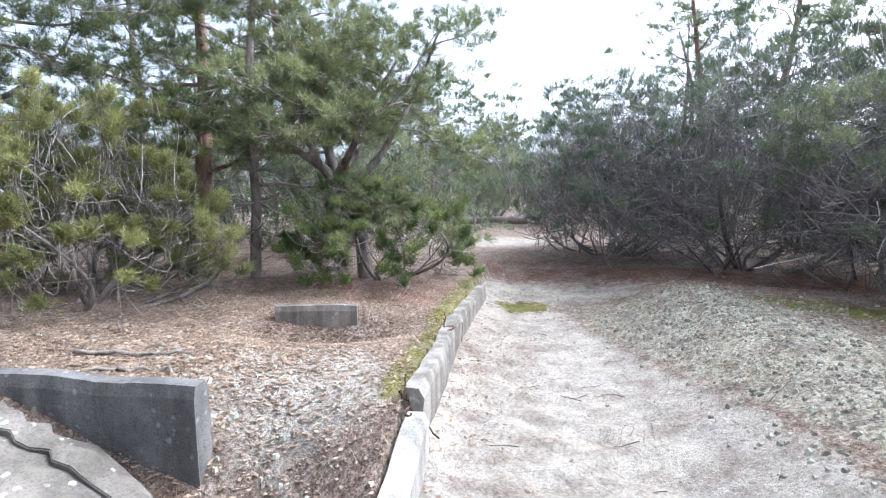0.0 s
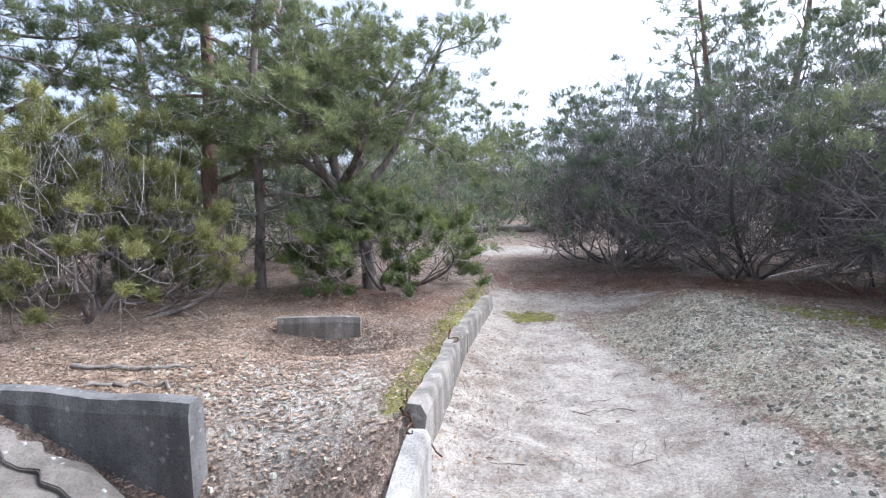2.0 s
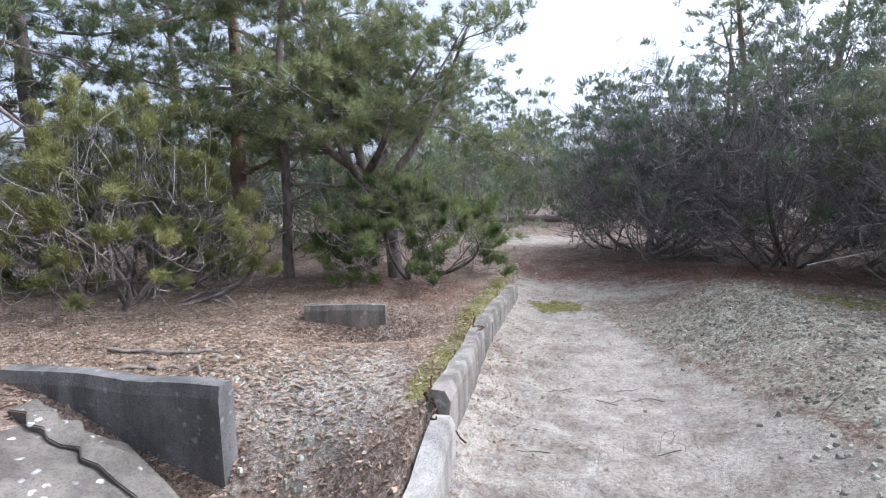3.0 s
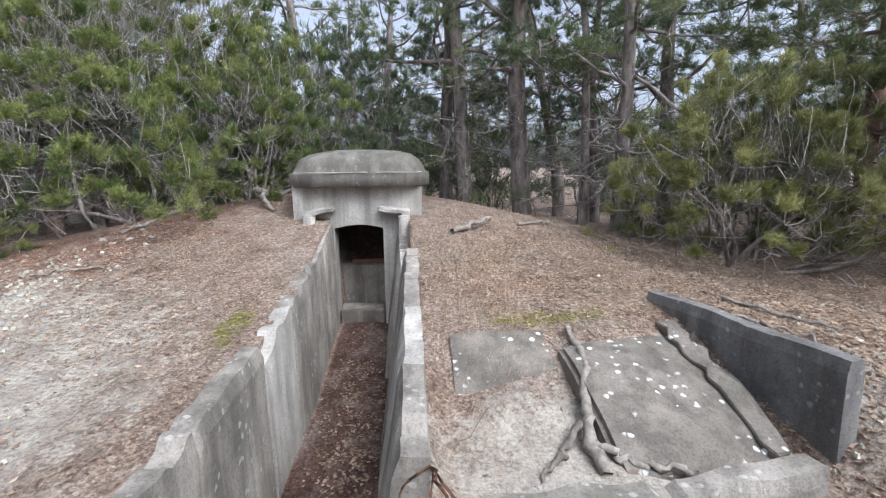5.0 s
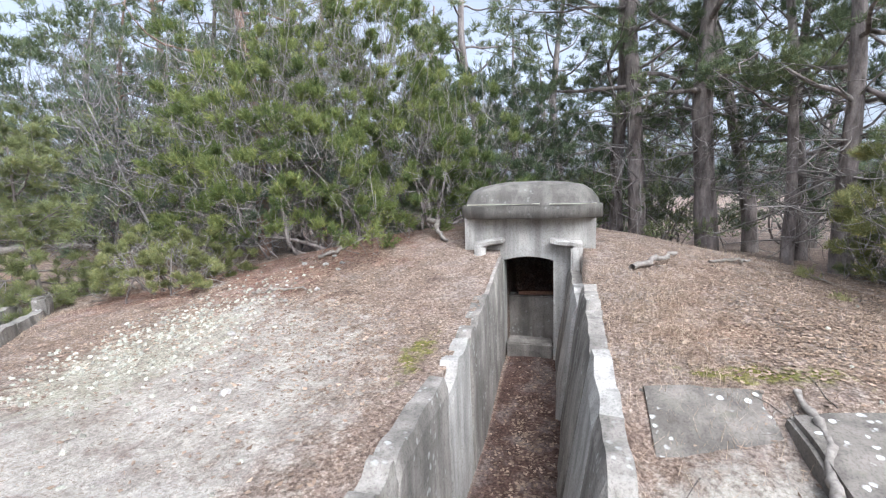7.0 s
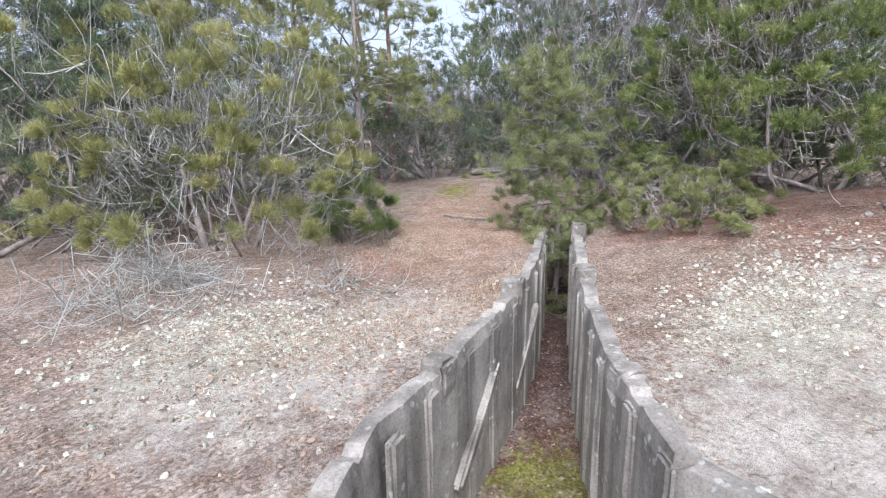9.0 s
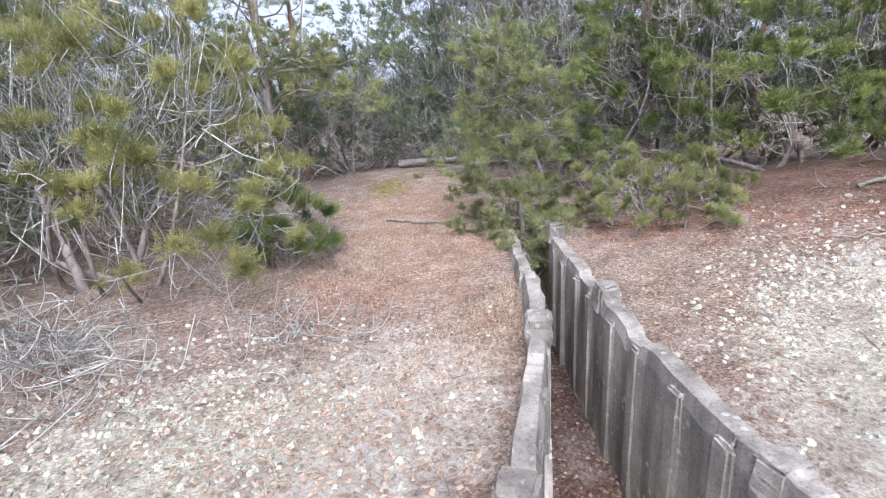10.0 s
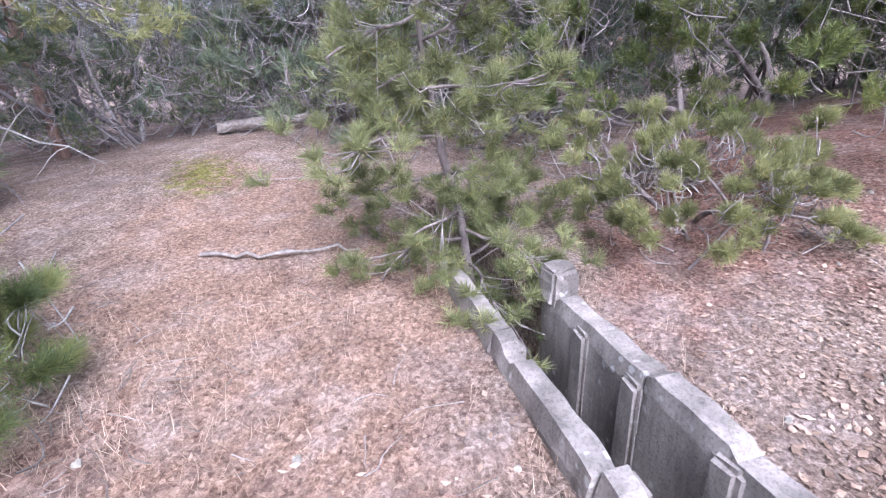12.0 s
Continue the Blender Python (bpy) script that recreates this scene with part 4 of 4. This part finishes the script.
# the big shrub on the mound, and its neighbours
GREEN = (BARK, TWIG, NEEDLE_BRIGHT)
DARK = (TWIG_DARK, TWIG_DARK, NEEDLE_DARK)
stand(shrub(101, 4.7, 3.0, 30000, GREEN, "dense bright green mountain pine shrub on the mound", low=0.3, stems=8, bare=(0.86, 0.96), count=26, width=0.0044, length=0.07, shoot=0.13, inner=0.72, size=1.15), -11.5, 0.8)
stand(shrub(102, 3.0, 2.2, 8000, (BARK, TWIG, NEEDLE), "dark green mountain pine shrub behind the bunker", low=0.3), -13.2, 4.0)
stand(shrub(103, 0.85, 0.95, 5200, (BARK, TWIG, NEEDLE_YELLOW), "low yellow-green pine shrub beside the trench", count=26, width=0.0022, length=0.06, shoot=0.06, low=0.12, stems=10), -8.5, 0.0)
stand(shrub(104, 4.8, 2.6, 7000, DARK, "grey pine thicket with bare lower twigs", low=0.3, green=0.6, extra=1500, thick=0.006), -11.9, -3.0)
stand(shrub(105, 2.4, 1.7, 7500, GREEN, "green mountain pine shrub with dead lower branches", low=0.35), -11.2, 2.9, 40)
# beside the far end of the second trench
stand(pine(110, 3.5, 0.3, 0.95, trunk_r=0.045, limbs=34, mats=(BARK, TWIG, NEEDLE_YELLOW), label="young yellow-green pine leaning over the trench end", count=22, length=0.08, width=0.0024, shoot=0.08, per=125,
           pad=(0.17, 0.12), droop=0.08, name="pine_sapling", shape=0.35), -7.8, -1.42)
PALE = (BARK, TWIG_PALE, NEEDLE_YELLOW)
stand(shrub(111, 3.2, 2.05, 8200, PALE, "pine shrub with lichen-grey twigs and sparse tufts", count=34, length=0.085, width=0.0026, shoot=0.10, low=0.3, extra=260, stems=13, thick=0.0055, size=0.85, bare=(0.65, 0.9)), -4.2, -4.1)
stand(shrub(112, 0.9, 0.6, 1500, (BARK, TWIG_PALE, NEEDLE_BRIGHT), "low pine shrub with pale twigs by the footpath", count=40, width=0.0018, length=0.10, low=0.15, extra=60), -5.6, -3.2)
stand(pine(113, 5.5, 1.4, 2.5, trunk_r=0.08, limbs=22, mats=(BARK, TWIG_PALE, NEEDLE_YELLOW), label="yellow-tipped pine with long bough over the clearing", count=24, length=0.09, per=150, dead=10), -7.4, -6.0)
stand(shrub(116, 3.0, 2.2, 5200, DARK, "dark pine shrub closing the clearing", low=0.5, green=0.6, extra=900, thick=0.006), -10.6, -7.6)
stand(shrub(117, 3.2, 2.3, 7000, (BARK, TWIG, NEEDLE), "dense pine shrub at the edge of the clearing", low=0.3, green=0.8, extra=400), -1.6, -5.6)
stand(shrub(114, 0.38, 1.0, 40, (TWIG_PALE, TWIG_PALE, NEEDLE_DARK), "heap of dead lichen-covered pine twigs", low=0.06, name="dead_brush", green=0.01, extra=300, stems=6), -2.9, -2.3)
stand(shrub(115, 0.22, 0.45, 16, (TWIG_PALE, TWIG_PALE, NEEDLE_DARK), "small tangle of dead twigs on litter", low=0.04, name="dead_brush", green=0.01, extra=50, stems=3), -4.3, -1.45)
# the left side of the path
stand(shrub(120, 2.1, 1.5, 7500, (BARK, TWIG, NEEDLE_YELLOW), "spreading low pine bough thicket over dry leaves", low=0.15, extra=120, stems=12), -8.35, 9.0)
stand(shrub(121, 2.2, 1.6, 6500, (BARK, TWIG, NEEDLE), "dense pine boughs hanging to the ground", low=0.15, extra=200), -10.0, 10.0)
stand(pine(122, 4.4, 1.55, 2.3, (-0.05, 0.03), 0.12, 34, 0.09, (BARK, TWIG, NEEDLE), "forked pine with spreading crooked limbs", fork=6, count=20, length=0.09, width=0.0036, per=200, dead=8), -6.8, 11.9)
stand(shrub(123, 1.45, 1.5, 6000, (BARK, TWIG, NEEDLE_BRIGHT), "drooping green pine boughs at the path side", low=0.12, extra=120), -6.5, 12.0)
stand(pine(124, 6.5, 1.5, 2.9, trunk_r=0.085, limbs=24, crook=0.09, label="dark pine with dead lower limbs", count=20, length=0.1, per=170, dead=18, rise=(-0.25, 0.3)), -8.3, 11.3)
stand(pine(125, 6.8, 1.6, 3.0, (0.06, -0.02), 0.16, 24, 0.08, (BARK_RED, TWIG, NEEDLE), "pine with orange upper bark and long limbs", count=20, length=0.1, per=170, dead=16, rise=(-0.25, 0.3)), -9.8, 11.9)
# trunks behind the bunker
for seed, x, y, h, r in ((130, -12.4, 6.3, 8.5, 0.16), (131, -12.9, 6.0, 8.0, 0.13), (132, -12.0, 7.35, 9.0, 0.19), (133, -11.2, 8.2, 7.5, 0.09), (134, -10.4, 8.5, 7.0, 0.13), (135, -11.6, 9.8, 8.0, 0.15), (136, -14.5, 8.8, 9.0, 0.17)):
    stand(pine(seed, h, 2.2, 2.8, (0.05 * math.sin(seed), 0.04 * math.cos(seed)), r, 20, 0.05, (BARK, TWIG, NEEDLE), "tall pine with rough grey bark and dead lower twigs", count=18, length=0.10, width=0.0046, per=120, dead=34, group="tall pines"), x, y, seed * 37)
# dark shrubs on the other side of the path
for seed, x, y, h, r in ((140, -3.5, 16.0, 3.5, 2.0), (141, -1.6, 14.8, 3.5, 2.2), (142, 0.5, 13.2, 3.6, 2.4), (143, 1.7, 10.9, 3.8, 2.2), (144, 2.7, 8.6, 3.8, 2.0)):
    stand(shrub(seed, h, r, 6200, DARK, "tall dark thicket with grey bare twigs and green tips", stems=26, count=26, width=0.0036, low=0.6, green=0.85, extra=2600, bare=(0.55, 0.9), name="dark_pine_thicket", group="thicket by the path", thick=0.0065, size=1.0), x, y, seed * 50)
for seed, x, y, h, r in ((146, 0.2, 18.8, 5.6, 2.6), (147, 3.0, 17.0, 6.2, 2.8), (148, 5.2, 14.0, 6.2, 2.8), (149, -5.0, 24.5, 5.0, 2.4), (154, -8.6, 25.5, 5.4, 2.6), (155, -11.6, 24.5, 5.4, 2.6), (150, -12.8, -6.2, 6.5, 2.8), (151, -15.4, -2.8, 7.2, 3.0), (152, -5.6, -9.6, 6.0, 2.8), (153, -1.8, -8.4, 5.6, 2.6)):
    stand(shrub(seed, h, r, 7500, (TWIG_DARK, TWIG_DARK, NEEDLE), "tall grey-green pine thicket behind the bushes", stems=12, count=13, length=0.12, width=0.0085, low=0.6, green=0.95, extra=300, size=1.1, name="tall_pine_thicket", group="thicket behind the bushes"), x, y, seed * 50)


# the wood all round
def wood():
    rng = np.random.RandomState(77)
    kinds = [pine(200 + k, 8.0 + 0.7 * k, 1.6 + 0.4 * k, 3.0, trunk_r=0.15, limbs=22, crook=0.05, mats=(BARK_RED if k == 2 else BARK, TWIG_DARK, NEEDLE_DARK if k == 1 else NEEDLE), label="tall pine standing in the surrounding wood",
                  count=9, length=0.15, width=0.009, shoot=0.16, per=65, pad=(0.42, 0.18), dead=10, group="pine wood") for k in range(3)]
    bushes = [shrub(210 + k, 2.9, 2.4, 1500, (BARK, TWIG_DARK, NEEDLE_DARK if k else NEEDLE), "dense pine undergrowth in the wood", count=12, length=0.13, width=0.009, shoot=0.15, stems=8, low=0.3, group="undergrowth", name="pine_undergrowth") for k in range(2)]
    placed = [(-16.0, 10.5), (-17.5, 5.0), (-15.0, -5.5)]
    for ob, (x, y) in zip(kinds, placed):
        stand(ob, x, y)
    low = [(-15.0, -1.0), (-12.5, 12.5)]
    for ob, (x, y) in zip(bushes, low):
        stand(ob, x, y)

    def free(x, y):
        way = (math.degrees(math.atan2(-(x + 3.1), y - 5.7)) + 360) % 360
        far = math.hypot(x + 3.1, y - 5.7)
        if (way < 19 or way > 358) and far < 42:
            return False
        if -11.5 < x < 4.5 and -7.5 < y < 17.5 and not (x < -8.5 and y > 12):
            return False
        return not (x > 4 and y < 7 and rng.rand() < 0.8)

    def ring(things, spots, count, near, reach, gap, small, large):
        tries = 0
        while len(spots) < count and tries < 20000:
            tries += 1
            a, r = rng.uniform(0, 2 * math.pi), near + (reach - near) * rng.rand() ** 1.4
            x, y = -5 + r * math.cos(a), 4 + r * math.sin(a)
            if not free(x, y) or any(math.hypot(x - p, y - q) < gap for p, q in spots):
                continue
            spots.append((x, y))
            z = float(ground_height(np.array(x), np.array(y)))
            ob = copy_thing(things[rng.randint(len(things))], pose(x, y, z, 0, 0, rng.uniform(0, 360)))
            ob.scale = [rng.uniform(small, large)] * 3

    for i in range(26):
        a, r = radians(6 + 19 * rng.rand()), rng.uniform(29, 38)
        x, y = -3.1 - r * math.sin(a), 5.7 + r * math.cos(a)
        ob = copy_thing((kinds if i % 2 else bushes)[i % 2 + (i // 2) % 2 * (i % 2)], pose(x, y, float(ground_height(np.array(x), np.array(y))), 0, 0, rng.uniform(0, 360)))
        ob.scale = [rng.uniform(0.55, 0.68) if i % 2 else rng.uniform(0.8, 1.1)] * 3
    for x, y, sc in ((-1.8, 24.0, 0.8), (0.4, 22.5, 0.95), (2.2, 20.5, 1.0), (3.4, 23.5, 1.05), (4.6, 18.5, 1.0), (6.0, 16.0, 1.0), (6.8, 20.5, 1.1), (7.0, 12.5, 0.95), (-4.6, -8.2, 0.7), (-7.6, -9.0, 0.75), (-1.6, -8.0, 0.7), (0.6, -6.4, 0.7), (-10.5, -10.2, 0.75), (-12.6, -5.4, 0.65), (-9.6, -8.0, 0.6), (-13.6, -1.2, 0.75), (-14.5, -3.8, 0.9), (-13.4, -7.0, 0.9), (-15.6, -1.6, 0.95), (-3.0, -9.6, 0.9), (-5.8, -10.6, 0.9), (-0.4, -9.2, 0.9), (-8.9, -11.6, 0.9)):
        ob = copy_thing(kinds[int(x * 7) % 3], pose(x, y, float(ground_height(np.array(x), np.array(y))), 0, 0, x * 99))
        ob.scale = [sc] * 3
    for x, y, sc in ((-9.0, -10.0, 1.0), (-13.5, -6.5, 1.1), (-12.2, -9.6, 1.1), (-5.5, -8.5, 1.1), (-15.0, 1.8, 1.2), (-15.8, 7.6, 0.7), (-2.5, -9.0, 1.1), (-9.2, 14.6, 1.0), (-11.2, 13.6, 1.0), (-7.6, 17.0, 0.8), (-10.4, 17.2, 1.0), (-13.0, 15.5, 1.0), (-14.0, -3.6, 1.5), (-13.2, -6.6, 1.4), (-3.2, -7.4, 1.3), (-1.0, -7.8, 1.35), (-6.7, -8.6, 1.3), (-6.0, 27.0, 0.8), (-7.8, 27.6, 0.8), (-9.4, 26.0, 0.8), (-4.8, 28.5, 0.9), (-10.8, 28.0, 0.9), (-8.4, 31.0, 1.0)):
        ob = copy_thing(bushes[int(x) % 2], pose(x, y, float(ground_height(np.array(x), np.array(y))), 0, 0, x * 99))
        ob.scale = [sc] * 3
    ring(kinds, placed, 50, 9, 44, 1.9, 0.75, 1.1)
    ring(bushes, low, 55, 8.5, 32, 2.0, 0.75, 1.2)


wood()


# ---- litter ----
def scatter(rng, n, fields):
    """Places drawn from blobs (x, y, rx, ry, weight), outside the trench."""
    w = np.array([f[4] for f in fields], float)
    k = rng.choice(len(fields), n, p=w / w.sum())
    f = np.array([g[:4] for g in fields])[k]
    x, y = f[:, 0] + rng.normal(0, 1, n) * f[:, 2], f[:, 1] + rng.normal(0, 1, n) * f[:, 3]
    return x, y


def dry_leaves():
    rng = np.random.RandomState(31)
    n = 42000
    x, y = scatter(rng, n, [(-7.3, 6.8, 1.1, 0.9, 3), (-6.2, 8.3, 0.9, 0.8, 3), (-6.3, 10.0, 1.0, 0.8, 2), (-7.0, 3.2, 0.9, 0.6, 0.8), (-4.6, -0.5, 1.1, 0.7, 0.7), (-7.0, 0.9, 0.9, 0.5, 0.7), (-7.2, 4.75, 1.3, 0.14, 0.3), (-2.2, 12.6, 1.8, 0.5, 0.8),
                         (-3.8, -0.6, 0.8, 0.7, 0.5), (-8.5, 2.4, 0.8, 0.6, 1.2)])
    bare = (x > -6.5) & (x < -4.6) & (y > 5.25) & (y < 7.4) & (rng.rand(n) < 0.88)
    x, y = x[~bare], y[~bare]
    n = len(x)
    z = ground_height(x, y) + rng.uniform(0.006, 0.014, n)
    L, W = rng.uniform(0.014, 0.042, n), rng.uniform(0.006, 0.018, n)
    a = rng.uniform(0, 6.28, n)
    u = np.stack([np.cos(a), np.sin(a), rng.uniform(-0.3, 0.3, n)], 1)
    s = np.stack([-np.sin(a), np.cos(a), rng.uniform(-0.3, 0.3, n)], 1)
    c = np.stack([x, y, z], 1)
    curl = np.stack([0 * x, 0 * x, -rng.uniform(0.0, 0.006, n)], 1)
    v = np.stack([c - u * L[:, None] * 0.6, c + s * W[:, None] + curl, c + u * L[:, None] * 0.6, c - s * W[:, None] + curl], 1).reshape(-1, 3)
    i = np.arange(n) * 4
    f = np.concatenate([np.stack([i, i + 1, i + 2], 1), np.stack([i, i + 2, i + 3], 1)])
    tagged(fill("fallen_leaves", v, f, LEAF), "dry curled brown leaves scattered on the ground", "leaf litter", kind="stuff")


def dry_grass():
    rng = np.random.RandomState(32)
    n = 16000
    x, y = scatter(rng, n, [(-7.3, 5.85, 0.9, 0.25, 3), (-8.5, 7.0, 1.2, 0.8, 2.5), (-5.4, -0.25, 0.9, 0.15, 1.6), (-4.35, 9.5, 0.25, 1.4, 1), (-7.2, -2.2, 1.2, 0.6, 1.2), (-5.9, -2.6, 0.6, 0.5, 2.2), (-6.0, -0.55, 0.8, 0.1, 1.2), (-6.2, 7.6, 0.8, 0.4, 1), (-5.9, 10.2, 0.8, 0.6, 1.2), (-2.0, 10.5, 0.8, 1.6, 1)])
    keep = ~inside(x, y, PIT)
    x, y = x[keep], y[keep]
    n = len(x)
    z = ground_height(x, y)
    a = rng.uniform(0, 6.28, n)
    lean = rng.uniform(0.3, 1.5, n)
    L = rng.uniform(0.04, 0.14, n)
    b = np.stack([x, y, z - 0.005], 1)
    w = np.stack([np.cos(a) * lean, np.sin(a) * lean, np.ones(n)], 1)
    w /= np.linalg.norm(w, axis=1)[:, None]
    s = np.stack([-np.sin(a), np.cos(a), 0 * a], 1) * 0.0016
    v = np.stack([b - s, b + s, b + w * L[:, None]], 1).reshape(-1, 3)
    tagged(fill("dry_grass", v, np.arange(n * 3).reshape(-1, 3), STRAW), "dry straw-coloured grass blades", "grass", kind="stuff")


def needle_litter():
    rng = np.random.RandomState(33)
    n = 46000
    x, y = scatter(rng, n, [(-9.0, 1.2, 1.6, 1.0, 3), (-7.2, -2.7, 1.8, 1.2, 8), (-6.2, 11.0, 1.2, 0.8, 1.5), (-4.8, -0.9, 1.2, 0.8, 0.8), (-3.3, 9.0, 0.9, 2.2, 0.8), (-5.4, 2.6, 1.2, 0.8, 1)])
    z = ground_height(x, y) + 0.006
    a = rng.uniform(0, 6.28, n)
    L = rng.uniform(0.02, 0.06, n)
    u = np.stack([np.cos(a), np.sin(a), rng.uniform(-0.15, 0.25, n)], 1) * L[:, None]
    s = np.stack([-np.sin(a), np.cos(a), 0 * a], 1) * 0.0016
    b = np.stack([x, y, z], 1)
    v = np.stack([b - s, b + s, b + u], 1).reshape(-1, 3)
    tagged(fill("needle_litter", v, np.arange(n * 3).reshape(-1, 3), LEAF), "fallen brown pine needles on the ground", "needle litter", kind="stuff")


def lichen_clumps():
    rng = np.random.RandomState(34)
    x, y = scatter(rng, 8000, [(-1.9, 9.3, 0.55, 1.5, 2), (-1.2, 8.0, 0.6, 1.0, 2), (-2.6, 11.2, 0.6, 0.6, 2), (-3.4, -1.0, 0.9, 0.7, 2), (-6.9, 1.5, 0.8, 0.35, 1.4), (-5.8, 2.0, 1.2, 0.6, 0.3), (-5.6, 8.0, 0.8, 0.5, 0.6)])
    keep = ~inside(x, y, PIT) & ~((y > 6) & (bank_side(x, y) < rng.normal(0.1, 0.25, len(x))) & (x > -4.4))
    x, y = x[keep], y[keep]
    n, k = len(x), 6
    z = ground_height(x, y)
    s = 0.007 + 0.02 * rng.rand(n) ** 2
    a = np.arange(k) * 2 * math.pi / k + rng.rand(n, 1) * 6
    r1, r2 = s[:, None] * rng.uniform(0.7, 1.4, (n, k)), s[:, None] * 0.65 * rng.uniform(0.5, 1.3, (n, k))
    low = np.stack([x[:, None] + r1 * np.cos(a), y[:, None] + r1 * np.sin(a), np.repeat(z[:, None] - 0.01, k, 1)], -1)
    top = np.stack([x[:, None] + r2 * np.cos(a), y[:, None] + r2 * np.sin(a), z[:, None] + s[:, None] * rng.uniform(0.3, 0.9, (n, k))], -1)
    v = np.concatenate([low, top, np.stack([x, y, z + s * 0.6], 1)[:, None]], 1)
    one = []
    for i in range(k):
        j = (i + 1) % k
        one += [(i, j, k + j), (i, k + j, k + i), (k + i, k + j, 2 * k)]
    f = (np.array(one)[None] + (np.arange(n) * (2 * k + 1))[:, None, None]).reshape(-1, 3)
    tagged(fill("lichen_clumps", v.reshape(-1, 3), f, LICHEN), "pale grey-green reindeer lichen cushions", "lichen", kind="stuff")


def litter_twigs():
    rng = np.random.RandomState(35)
    x, y = scatter(rng, 420, [(-7.5, -1.5, 1.5, 1.0, 1), (-5.9, -2.7, 0.6, 0.6, 1.2), (-6.5, 8.0, 1.0, 1.0, 1), (-4.0, -1.0, 1.2, 0.9, 1), (-7.5, 1.5, 1.2, 0.6, 1), (-3.2, 9.0, 0.8, 2.0, 0.7), (-2.0, 12.0, 1.2, 1.2, 1), (-7.5, 6.6, 1.2, 0.8, 0.8)])
    ls = []
    for px, py in zip(x, y):
        if inside(np.array(px), np.array(py), PIT):
            continue
        a = rng.uniform(0, 6.28)
        q = wander(rng, (px, py, 0), (math.cos(a), math.sin(a), 0), rng.uniform(0.08, 0.35), 5, 0.3)
        q[:, 2] = ground_height(q[:, 0], q[:, 1]) + 0.006
        ls.append((q, np.linspace(0.004, 0.0018, 5)))
    v, f = tube(ls, 3)
    tagged(fill("litter_twigs", v, f, DEADWOOD), "small dead twigs lying on the ground", "twigs", kind="stuff")


dry_leaves()
dry_grass()
needle_litter()
lichen_clumps()
litter_twigs()
